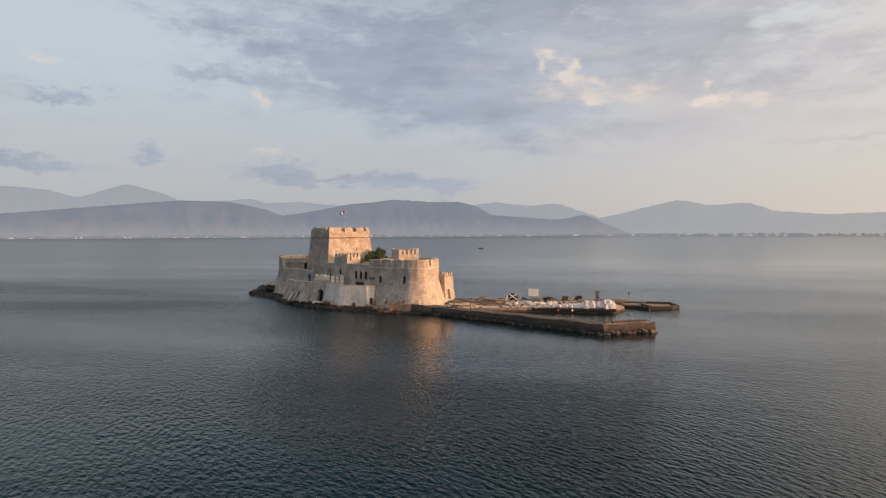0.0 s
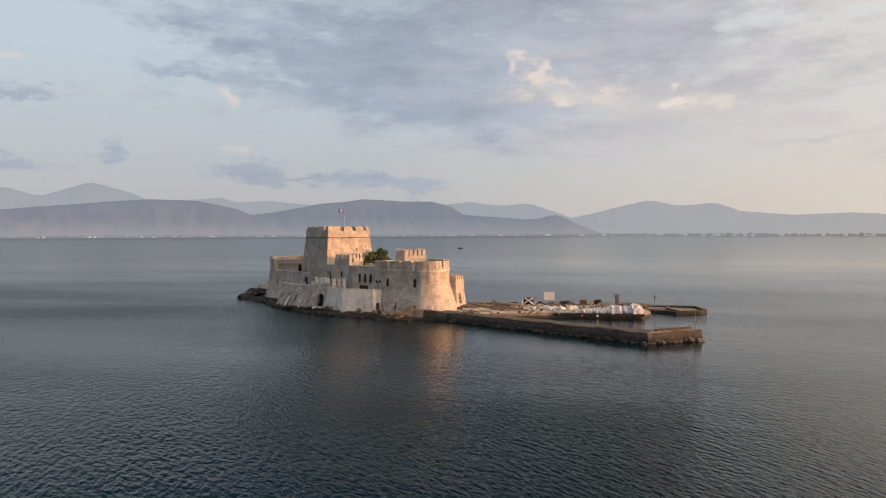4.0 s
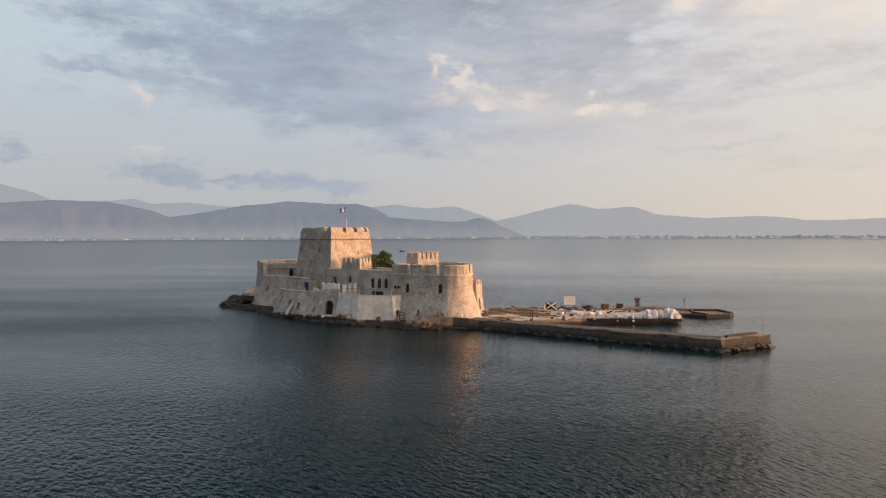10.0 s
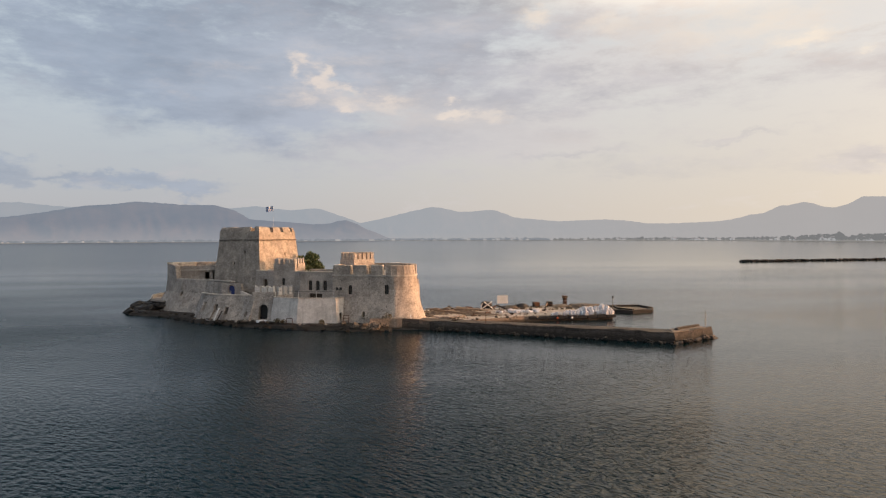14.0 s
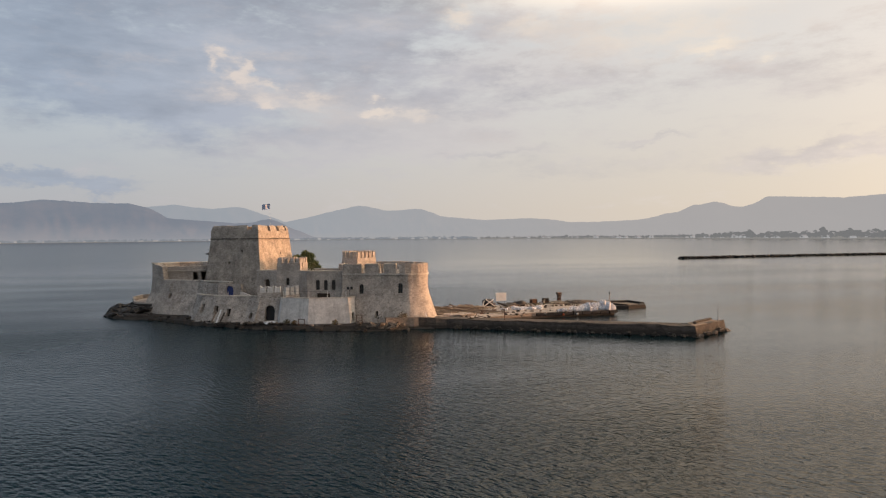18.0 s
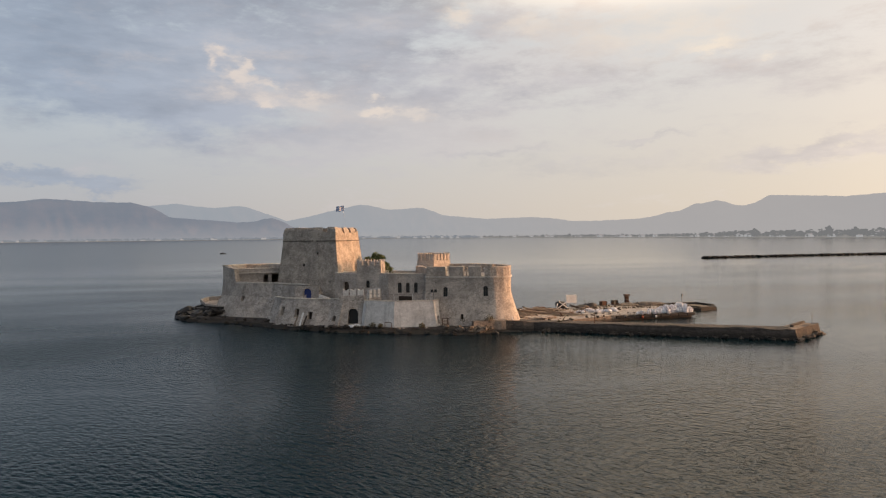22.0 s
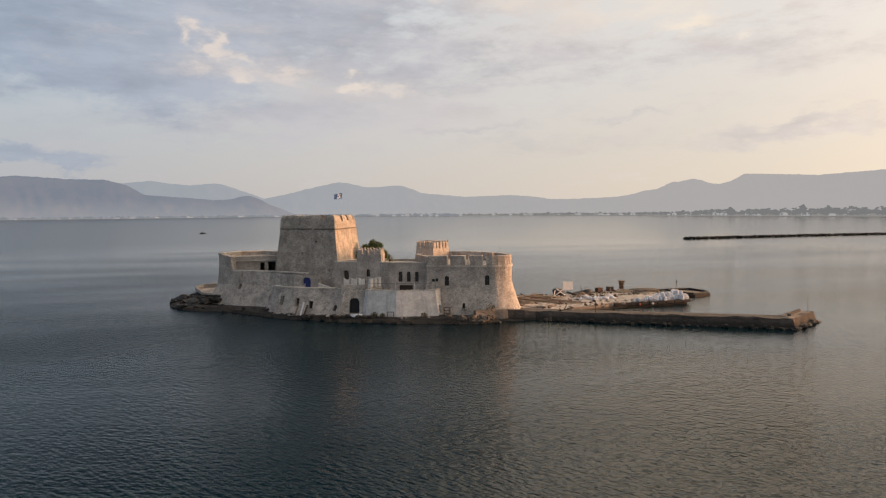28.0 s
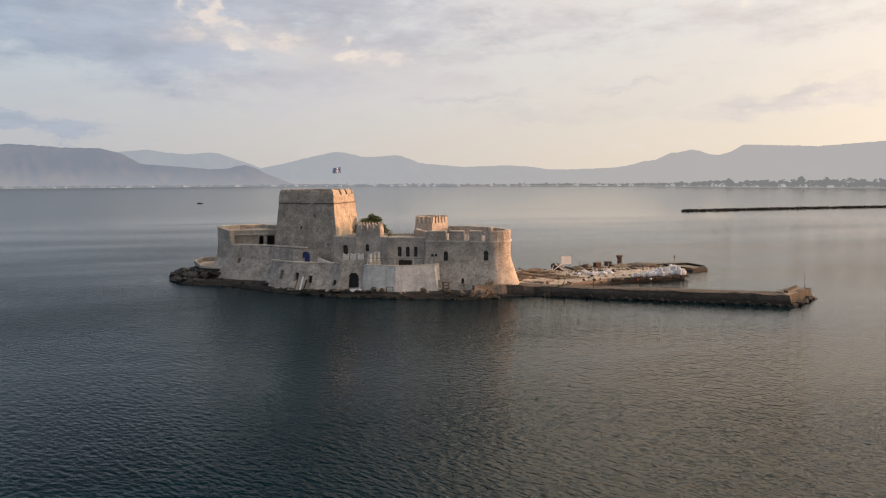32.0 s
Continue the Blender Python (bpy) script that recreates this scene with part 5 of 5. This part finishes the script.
# big white sacks
BAG = []
for k in range(5):
    bm = bmesh.new()
    made = bmesh.ops.create_cube(bm, size=1.0)["verts"]
    bmesh.ops.subdivide_edges(bm, edges=list(bm.edges), cuts=3, use_grid_fill=True)
    for v in bm.verts:
        c = v.co
        r = 1 - 0.09 * (abs(c.x * c.y) * 4 + abs(c.z) * abs(c.x + c.y) * 0.8)
        bulge = 1 + 0.10 * (1 - (2 * c.z) ** 2)
        v.co = Vector((c.x * r * bulge, c.y * r * bulge, (c.z + 0.5) * 0.95))
        v.co += noise.noise_vector(c * 3.5 + Vector((k * 5.0, 0, 0))) * 0.15
        if c.z < -0.45:
            v.co.z = 0.0
    bmesh.ops.create_cone(bm, cap_ends=True, segments=7, radius1=0.16, radius2=0.28, depth=0.26, matrix=Matrix.Translation((0.05, 0, 1.02)))
    me = bpy.data.meshes.new("sack")
    bm.to_mesh(me)
    bm.free()
    me.materials.append(BAG_CLOTH)
    BAG.append(me)


def sack(x, y, z, s, label, group, low=1.0):
    ob = new("big_sack", random.choice(BAG))
    ob.location, ob.rotation_euler = (*quayside(x, y), z), (random.uniform(-0.25, 0.25), random.uniform(-0.25, 0.25), random.uniform(0, 6.3))
    ob.scale = (s * random.uniform(0.9, 1.12), s * random.uniform(0.9, 1.12), s * random.uniform(0.9, 1.25) * low)
    tagged(ob, label, "sack", group)


for k in range(100):
    u, v = random.random(), random.random()
    x = 54.6 + 11.8 * u ** 0.7
    y = -12.9 + (0.8 + max(0, x - 56.5) * 0.5) * v
    lift = 0 if random.random() < 0.5 or x < 60.5 or v < 0.15 or v > 0.85 else random.uniform(0.4, 0.6)
    sack(x, y, Q + lift, random.uniform(0.55, 0.88) * min(1, 0.5 + (x - 54) * 0.06), "bulging white builder's sack heaped on others" if lift else "bulging white builder's sack standing on the quay", "sacks at the quay end")
for k in range(34):
    x = 45.6 + 8.6 * random.random()
    sack(x, -6.0 + random.uniform(-1.3, 1.3), Q, random.uniform(0.4, 0.9), "slumped white sack lying among debris", "sacks in the middle of the quay", 0.55)

for x, y in along([(-12.5, -2.6), (-8.6, -5.6), (-3.5, -9.3), (4.5, -13.6), (9.5, -16.2), (15, -17.6)], 0.55, 0.55):
    boulder(x, y, 0.72, random.uniform(0.12, 0.34), "loose stone on the rock shelf of the fort", "loose stones on the shelf", random.choice((RUBBLE, ROCK, ROCK, ROCK, PAVING)))

# timbers, pipes and litter
def beam(a, b, w, h, mat, name, label, group):
    a, b = Vector(a), Vector(b)
    d = b - a
    bm = bmesh.new()
    box(bm, (d.length, w, h), (0, 0, 0), None, 0.02, 0.02)
    ob = part(name, bm, mat)
    mid = (a + b) / 2
    ob.location = (*quayside(mid.x, mid.y), mid.z)
    ob.rotation_euler = (0, -math.atan2(d.z, math.hypot(d.x, d.y)), math.atan2(d.y, d.x))
    return tagged(ob, label, "timber", group)


for k in range(8):
    x, y = 31.5 + random.uniform(0, 9), -9 + random.uniform(0, 11)
    t = random.uniform(-0.5, 0.3)
    n = random.uniform(3.0, 6.5)
    beam((x, y, Q), (x + n * math.cos(t), y + n * math.sin(t), Q), random.uniform(0.2, 0.4), random.uniform(0.18, 0.32), random.choice((OLD_WOOD, DARK_WOOD, OLD_WOOD)), "timber_beam", "long weathered timber beam lying on the quay", "timbers on the quay")
for k in range(20):
    x, y = 31.8 + random.uniform(0, 7), -10 + random.uniform(0, 10)
    t, n = random.uniform(-0.55, -0.05), random.uniform(4.5, 8.5)
    beam((x, y, Q + random.uniform(0.1, 0.8)), (x + n * math.cos(t), y + n * math.sin(t), Q), 0.16, 0.13, random.choice((PALE_WOOD, PALE_WOOD, OLD_WOOD)), "timber_pole", "long pale wooden pole lying on the quay", "poles on the quay")
beam((32.8, -7.0, Q + 0.9), (41.2, -10.6, Q), 0.35, 0.25, OLD_WOOD, "timber_beam", "long leaning timber beam beside the bastion", "timbers on the quay")
for k in range(120):
    x = random.uniform(32.5, 66)
    y = random.uniform(-15.5 if x > 48 else -17, 3)
    if 44 < x < 54.5 and -8 < y < -4 or x > 56 and y < -5:
        continue
    r = random.uniform(0.14, 0.36)
    boulder(x, y, Q + r * 0.3, r, "loose broken stone lying on the quay", "loose stones on the quay", random.choice((RUBBLE, PAVING, ROCK)))
for k in range(26):
    x, y = random.uniform(34, 65), random.uniform(-3.5, 4.0)
    t, n = random.uniform(0, 3.1), random.uniform(0.7, 2.0)
    beam((x, y, Q), (x + n * math.cos(t), y + n * math.sin(t), Q + random.choice((0, 0, 0.3, 0.7))), random.uniform(0.15, 0.5), random.uniform(0.06, 0.35), random.choice((OLD_WOOD, DARK_WOOD, RUST, DARK_WOOD)), "scrap_board", "short broken board among the building waste", "scrap boards on the quay")
for x, y, turn in ((43.5, -7.9, 0.3), (40.6, -10.6, 1.0), (46.2, -7.0, 0.0)):
    t = thing("twisted_iron", "bent dark scrap iron frame on the quay", "scrap", (x, y, Q), "scrap on the quay")
    m = Matrix.Translation((x, y, Q)) @ Matrix.Rotation(turn, 4, "Z")
    for a, b in (((-0.8, 0, 0.05), (0.7, 0.1, 0.35)), ((-0.5, -0.3, 0.05), (0.2, 0.3, 0.55)), ((0.3, -0.3, 0.05), (0.8, 0.2, 0.3)), ((-0.7, 0.2, 0.1), (0.6, -0.3, 0.12))):
        bm = bmesh.new()
        tube(bm, m @ Vector(a), m @ Vector(b), 0.09)
        part("bar", bm, RUST, t)
t = thing("mooring_post", "thin dark iron mooring post on the jetty", "post", (40.4, -25.0, 1.45))
bm = bmesh.new()
tube(bm, (40.4, -25.0, 1.4), (40.4, -25.0, 3.1), 0.06, 0.05, 8)
part("shaft", bm, RUST, t)
bm = bmesh.new()
tube(bm, (40.4, -25.0, 3.1), (40.4, -25.0, 3.3), 0.09, 0.08, 8)
part("cap", bm, RUST, t)
for x, y, mat, label in ((55.6, -13.25, ORANGE, "faded orange fender ball hanging on the quay"), (58.4, -13.25, WHITE_PAINT, "white fender ball hanging on the quay")):
    t = thing("fender", label, "fender", (x, y, 0.55), "fenders")
    bm = bmesh.new()
    bmesh.ops.create_uvsphere(bm, u_segments=12, v_segments=8, radius=0.22, matrix=Matrix.Translation((x, y, 0.5)))
    part("ball", bm, mat, t, smooth=True)
    bm = bmesh.new()
    tube(bm, (x, y, 0.75), (x, y + 0.5, Q + 0.05), 0.03)
    part("rope", bm, OLD_WOOD, t)
# added black strips that draw the dark band along the quay face
edge_strips = thing("dark_edge_strip", "black strip along the quay edge", "fender", (58, -14.6, 0.6))
for k in range(9):
    bm = bmesh.new()
    box(bm, (1.75, 0.3, 0.55), (51.2 + 1.85 * k, -12.98, 0.36), None, 0.03, 0.05)
    part("segment", bm, BLACK, edge_strips)
drift = thing("driftwood", "dark forked driftwood branch on the jetty", "branch", (36.2, -22.3, 1.5))
for a, b in (((35.0, -21.7, 1.5), (37.2, -23.0, 2.0)), ((36.0, -22.2, 1.7), (36.6, -22.0, 2.5)), ((35.6, -22.1, 1.6), (35.0, -22.6, 2.1))):
    bm = bmesh.new()
    tube(bm, a, b, 0.12, 0.05, 6)
    part("limb", bm, BARK, drift)
pipe = thing("drain_pipe", "white plastic drain pipe leaning on the bastion foot", "pipe", (28.6, -19.0, 0.6))
bm = bmesh.new()
tube(bm, (28.7, -19.15, 0.4), (28.5, -18.2, 2.3), 0.09)
part("tube", bm, WHITE_PAINT, pipe)

# ---- at the foot and on the terraces of the fort ----
plank = thing("leaning_boards", "pale boards leaning on the court wall", "boards", (-6.6, -7.6, 0.75))
for k, (dx, mat) in enumerate(((0, WHITE_PAINT), (0.6, DARK_WOOD), (-0.9, OLD_WOOD))):
    bm = bmesh.new()
    a, b = Vector((-6.9 + dx, -8.1 - dx * 0.5, 0.75)), Vector((-6.2 + dx, -6.9 - dx * 0.4, 2.9 - 0.5 * (k > 0)))
    m = Matrix.Translation((a + b) / 2) @ (b - a).to_track_quat("Z", "Y").to_matrix().to_4x4()
    box(bm, (0.3, 0.06, (b - a).length), (0, 0, -(b - a).length / 2), m)
    part("board", bm, mat, plank)
sheetp = thing("plastic_heap", "crumpled pale plastic sheeting before the gate", "heap", (2.3, -12.2, 0.75))
bm = bmesh.new()
for v in lump(bm, (1.0, 0.5, 0.3), 6, 3, 0.6):
    v.co.z = max(v.co.z, -0.1)
bmesh.ops.translate(bm, verts=bm.verts, vec=(2.3, -12.2, 0.85))
part("sheet", bm, BAG_CLOTH, sheetp)
for k in range(36):
    x = random.uniform(-2.5, 5.0)
    boulder(x, -10.9 - (x + 1.5) * 0.42 + random.uniform(-0.6, 0.3), 0.85, random.uniform(0.15, 0.45), "loose stone lying before the gate", "loose stones at the gate", random.choice((RUBBLE, ROCK, ROCK, PAVING)))


def shrub(x, y, z, r, h, label, mat, n=70, group="shrubs on the fort"):
    t = thing("shrub", label, "shrub", (x, y, z), group)
    bm = bmesh.new()
    for k in range(7):
        a = random.uniform(0, 6.3)
        tube(bm, (x, y, z - 0.05), (x + r * 0.7 * math.cos(a), y + r * 0.7 * math.sin(a), z + h * random.uniform(0.5, 0.95)), 0.035, 0.012, 5)
    part("stem", bm, BARK, t)
    bm = bmesh.new()
    for k in range(n):
        a, u = random.uniform(0, 6.3), random.random() ** 0.6
        c = Vector((x + r * u * math.cos(a), y + r * u * math.sin(a), z + h * random.uniform(0.15, 1.0) * (1 - 0.35 * u)))
        leaf(bm, c, random.uniform(0.10, 0.2))
    part("leaves", bm, mat, t)


def leaf(bm, c, s):
    q = Euler((random.uniform(0, 6.3), random.uniform(0, 6.3), random.uniform(0, 6.3))).to_matrix()
    bm.faces.new([bm.verts.new(c + q @ Vector(v) * s) for v in ((-1, 0, 0), (0, -0.55, 0.15), (1, 0, 0), (0, 0.55, 0.15))])


shrub(5.2, -13.6, 0.75, 0.6, 0.9, "dry brown shrub at the foot of the whitewashed wall", GRASS)
shrub(6.4, -14.6, 0.75, 0.5, 0.8, "dry brown shrub at the foot of the whitewashed wall", GRASS)
shrub(9.7, -3.2, 9.2, 0.7, 1.5, "green shrub growing on the roof edge", LEAF)
shrub(20.6, -15.9, 1.0, 0.8, 1.2, "dry shrub at the bastion foot", GRASS)
shrub(24.4, -18.4, 1.0, 0.9, 2.0, "tall dry bush against the bastion foot", GRASS, 150)
shrub(26.5, -18.6, 0.9, 0.7, 0.9, "dry shrub at the bastion foot", GRASS)
shrub(13.2, -16.6, 0.75, 0.5, 0.9, "dark dry shrub below the whitewashed wall", GRASS)

hoop = thing("pipe_frame", "bent metal pipe frame by the whitewashed wall", "frame", (7.6, -15.6, 0.75))
for a, b in (((7.1, -15.4, 0.7), (7.1, -15.4, 1.75)), ((7.1, -15.4, 1.75), (8.1, -15.9, 1.75)), ((8.1, -15.9, 1.75), (8.1, -15.9, 0.7))):
    bm = bmesh.new()
    tube(bm, a, b, 0.055)
    part("pipe", bm, RUST, hoop)
rack = thing("iron_rack", "rusty iron rack standing against the bastion", "rack", (17.4, -15.4, 0.9))
for x in (16.9, 17.8):
    for y in (-15.3, -15.9):
        bm = bmesh.new()
        tube(bm, (x, y - (x - 16.8) * 0.3, 0.7), (x, y - (x - 16.8) * 0.3, 2.15), 0.045)
        part("upright", bm, RUST, rack)
for z in (1.1, 1.6, 2.1):
    bm = bmesh.new()
    box(bm, (1.0, 0.7, 0.05), (17.35, -15.76, z))
    part("shelf", bm, RUST, rack)
lamp = thing("flood_lamp", "twin dark floodlights on a short post", "lamp", (16.0, -12.5, 5.1))
bm = bmesh.new()
tube(bm, (16.0, -12.9, 5.05), (16.0, -12.9, 6.5), 0.06)
part("post", bm, IRON, lamp)
for dx in (-0.32, 0.32):
    bm = bmesh.new()
    box(bm, (0.42, 0.3, 0.5), (16.0 + dx, -13.0, 6.35), None, 0.0, 0.04)
    part("head", bm, BLACK, lamp)
rail = thing("terrace_rail", "thin metal handrail above the forecourt", "rail", (10, -12.6, 5.1))
RP = [(4.6, -10.9), (8.95, -13.5), (15.2, -14.5)]
for (xa, ya), (xb, yb) in zip(RP, RP[1:]):
    bm = bmesh.new()
    tube(bm, (xa, ya, 6.25), (xb, yb, 6.25), 0.028)
    part("bar", bm, IRON, rail)
for x, y in ((4.6, -10.9), (8.95, -13.5), (12.1, -14.0), (15.2, -14.5)):
    bm = bmesh.new()
    tube(bm, (x, y, 4.0), (x, y, 6.28), 0.035)
    part("post", bm, WHITE_PAINT, rail)

# ---- fig tree in the court ----
tree = thing("fig_tree", "dense dark green tree rising from the inner court", "tree", (8.8, 10.5, 4.2))
bm = bmesh.new()
tube(bm, (8.8, 10.5, 4.0), (8.9, 10.6, 8.2), 0.34, 0.24, 10)
part("trunk", bm, BARK, tree)
clumps = []
for k in range(9):
    a = k * 2.4
    r = 0.7 + 1.1 * random.random()
    e = Vector((8.75 + r * math.cos(a), 10.6 + r * math.sin(a), 10.3 + random.uniform(-0.6, 1.6) - 0.12 * r))
    bm = bmesh.new()
    tube(bm, (8.9, 10.6, random.uniform(7.2, 8.2)), e, 0.15, 0.05, 7)
    part("limb", bm, BARK, tree)
    clumps.append((e, random.uniform(0.7, 1.0)))
for k in range(56):
    a, u = random.uniform(0, 6.3), math.sqrt(random.random())
    clumps.append((Vector((8.4 + 3.2 * u * math.cos(a), 10.6 + 2.9 * u * math.sin(a), 9.1 + 3.6 * (1 - 0.8 * u * u) * random.uniform(0.1, 1.0))), random.uniform(0.5, 0.9)))
bm = bmesh.new()
for c, r in clumps:
    for q in range(150):
        d = Vector((random.gauss(0, 1), random.gauss(0, 1), random.gauss(0, 1))).normalized() * r * random.uniform(0.45, 1.0)
        leaf(bm, c + Vector((d.x, d.y, d.z * 0.75)), random.uniform(0.13, 0.26))
part("crown", bm, LEAF, tree)

# ---- grass and pale stones along parapets ----
bm = bmesh.new()
for k in range(2200):
    x, y = random.uniform(31, 69), random.uniform(-4, 6)
    if noise.noise(Vector((x * 0.3, y * 0.5, 2))) < 0.05 or y > 3.5 + math.sin(x * 0.4):
        continue
    h = random.uniform(0.12, 0.4)
    a = random.uniform(0, 6.3)
    c = Vector((x, y, Q - 0.03))
    w = Vector((math.cos(a), math.sin(a), 0)) * 0.12
    bm.faces.new([bm.verts.new(v) for v in (c - w, c + w, c + Vector((random.uniform(-0.15, 0.15), random.uniform(-0.15, 0.15), h)))])
tagged(part("dry_grass", bm, GRASS), "dry grass tufts along the back of the quay", "grass", kind="stuff")
for i, a in ((0, 0.8), (0, 1.9), (1, 0.6), (1, 3.0), (2, 3.2)):
    p, turn = at_edge(EB, i, a, -0.4)
    boulder(p.x, p.y, 10.5, random.uniform(0.22, 0.34), "pale loose stone on the bastion parapet", "loose stones on the parapet", STONE_COPING)

# ---- out on the water ----
boat = thing("fishing_boat", "small dark fishing boat lying far out in the bay", "boat", (-77, 565, 0))
m = Matrix.Translation((-77, 565, 0))
bm = bmesh.new()
hull = []
for k in range(9):
    u = k / 8
    x = -2.8 + 5.6 * u
    w = 0.95 * (1 - abs(2 * u - 0.85) ** 2.6 * 0.7) if u < 0.95 else 0.12
    top = 0.6 + 0.4 * (2 * u - 1) ** 2
    hull.append([bm.verts.new(m @ Vector(v)) for v in ((x, -w, top), (x, -w * 0.55, -0.3), (x, w * 0.55, -0.3), (x, w, top))])
for A, B in zip(hull, hull[1:]):
    for q in range(4):
        bm.faces.new((A[q], B[q], B[(q + 1) % 4], A[(q + 1) % 4]))
bm.faces.new(hull[0])
bm.faces.new(hull[-1][::-1])
part("hull", bm, BLACK, boat)
bm = bmesh.new()
box(bm, (1.4, 1.1, 0.75), (-77.5, 565, 0.7), None, 0.0, 0.08)
part("cabin", bm, DARK_WOOD, boat)
bm = bmesh.new()
tube(bm, (-77.5, 565, 1.5), (-77.5, 565, 2.4), 0.05)
part("mast", bm, IRON, boat)

BW = [(243.5, 249), (337, 255), (407, 254), (640, 262)]
pile = Pile()
for x, y in along(BW, 0.2, 1.7):
    pile.add((x, y, random.uniform(-0.1, 1.0)), (random.uniform(0.5, 1.1), random.uniform(0.5, 1.0), random.uniform(0.35, 0.6)))
tagged(pile.part("breakwater", ROCK), "long low breakwater of heaped dark stones", "breakwater", kind="stuff")

# ---- far shore: trees and houses ----
def far_tree(pile, x, y, z, h, w, n):
    """A crown of many leaf clumps over a short trunk, far off."""
    pile.stick(x, y, z - 0.5, z + h * 0.5, w * 0.05)
    for k in range(n):
        u = random.random()
        r = w * 0.5 * math.sqrt(max(0.05, 1 - (2 * u - 0.9) ** 2)) * random.uniform(0.3, 1.0)
        a = random.uniform(0, 6.3)
        pile.add((x + r * math.cos(a), y + r * math.sin(a), z + h * (0.22 + 0.72 * u)), (w * 0.19, w * 0.19, h * 0.12), 0.4)


# trees and houses glow with haze mixed into their colours
AIR_TREE = painted_haze("far_trees_haze", (0.05, 0.06, 0.04), (0.31, 0.31, 0.315), 0.62, (0.24, 0.24, 0.235), 0.5)
AIR_TREE_FAR = painted_haze("farther_trees_haze", (0.05, 0.06, 0.04), (0.265, 0.285, 0.315), 0.86, (0.27, 0.29, 0.32), 0.5)
AIR_WALL = painted_haze("far_house_wall_haze", (0.62, 0.60, 0.58), (0.46, 0.46, 0.465), 0.8, (0.5, 0.5, 0.5), 0.2)
AIR_ROOF = painted_haze("far_house_roof_haze", (0.30, 0.16, 0.11), (0.42, 0.41, 0.42), 0.75, (0.4, 0.4, 0.4), 0.2)
pile = Pile()
for k in range(1500):
    y = 480 + 2650 * random.random() ** 1.15
    x = land_edge(y) + 40 + 600 * random.random() ** 1.4
    h = random.uniform(3.0, 14.0) * (0.85 + 0.7 * noise.noise(Vector((y * 0.012, x * 0.01, 0))))
    h *= 1.5 * float(np.interp(y, (1500, 2100), (1.0, 0.5)))
    far_tree(pile, x, y, 2.4 + (x - land_edge(y)) * 0.002, max(4, h), max(4, h) * random.uniform(0.8, 1.7), 12)
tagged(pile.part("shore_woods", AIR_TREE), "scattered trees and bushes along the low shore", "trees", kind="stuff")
pile = Pile()
for k in range(1100):
    a = random.uniform(-55, 15)
    r = 4185 + random.uniform(0, 30)
    f = 1 - 0.33 * max(0, a - 2) / 18
    far_tree(pile, 30 + r * f * math.sin(radians(a)), -120 + r * f * math.cos(radians(a)), 1.5, random.uniform(5, 15), random.uniform(12, 40), 4)
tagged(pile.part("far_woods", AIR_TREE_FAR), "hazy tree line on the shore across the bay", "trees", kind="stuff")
for k in range(9):
    y = (640, 700, 790, 860, 990, 1010, 1230, 1260, 1500)[k]
    x = land_edge(y) + 40 + 15 * (k % 3)
    h = (23, 21, 26, 20, 23, 24, 26, 21, 24)[k]
    t = thing("shore_tree", "tall dark tree standing out of the shore woods", "tree", (x, y, 1.5), "tall trees on the shore")
    bm = bmesh.new()
    tube(bm, (x, y, 1.2), (x, y, 1.5 + h * 0.55), 0.35, 0.15, 6)
    part("trunk", bm, AIR_TREE, t)
    pile = Pile()
    far_tree(pile, x, y, 1.5, h, h * (0.35 if k % 3 == 1 else 0.75), 26)
    pile.part("crown", AIR_TREE, t)


def far_house(x, y, w, d, h, turn, label):
    t = thing("shore_house", label, "house", (x, y, 1.3), "houses on the shore")
    m = Matrix.Translation((x, y, 1.2)) @ Matrix.Rotation(turn, 4, "Z")
    bm = bmesh.new()
    box(bm, (w, d, h), (0, 0, 0), m)
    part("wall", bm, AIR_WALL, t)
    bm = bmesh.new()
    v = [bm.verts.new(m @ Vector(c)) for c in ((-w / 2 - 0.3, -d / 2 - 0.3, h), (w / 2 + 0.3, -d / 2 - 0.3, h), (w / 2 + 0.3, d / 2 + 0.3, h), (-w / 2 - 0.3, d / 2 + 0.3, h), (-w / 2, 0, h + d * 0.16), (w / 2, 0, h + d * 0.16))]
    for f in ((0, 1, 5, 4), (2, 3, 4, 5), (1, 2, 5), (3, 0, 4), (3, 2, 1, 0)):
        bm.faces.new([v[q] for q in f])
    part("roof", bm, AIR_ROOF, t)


far_house(1445, 1290, 16, 52, 8, 0.1, "long low white building with a red roof")
far_house(1440, 1250, 14, 16, 9, 0.1, "small white house with a red roof")
for k in range(22):
    a = -8 + 24 * (k + random.random() * 2.2) / 22
    f = 1 - 0.33 * max(0, a - 2) / 18
    r = 4172
    far_house(30 + r * f * math.sin(radians(a)), -120 + r * f * math.cos(radians(a)), random.uniform(6, 24), 12, random.choice((4, 5, 6, 9)), 0, "pale house in the hazy town across the bay")
for k in range(30):
    a = -52 + 44 * (k + random.uniform(-1.2, 1.2)) / 30
    far_house(30 + 4172 * math.sin(radians(a)), -120 + 4172 * math.cos(radians(a)), random.choice((5, 7, 9, 24)), 12, random.choice((4, 5, 8)), 0, "pale house in the hazy town across the bay")
for k in range(26):
    y = 1150 + 1750 * (k + random.uniform(0, 0.9)) / 26
    far_house(land_edge(y) + random.uniform(40, 130), y, random.uniform(8, 14), random.choice((10, 16, 30)), random.choice((4, 5, 7)), random.uniform(-0.3, 0.3), "pale low house among the shore trees")
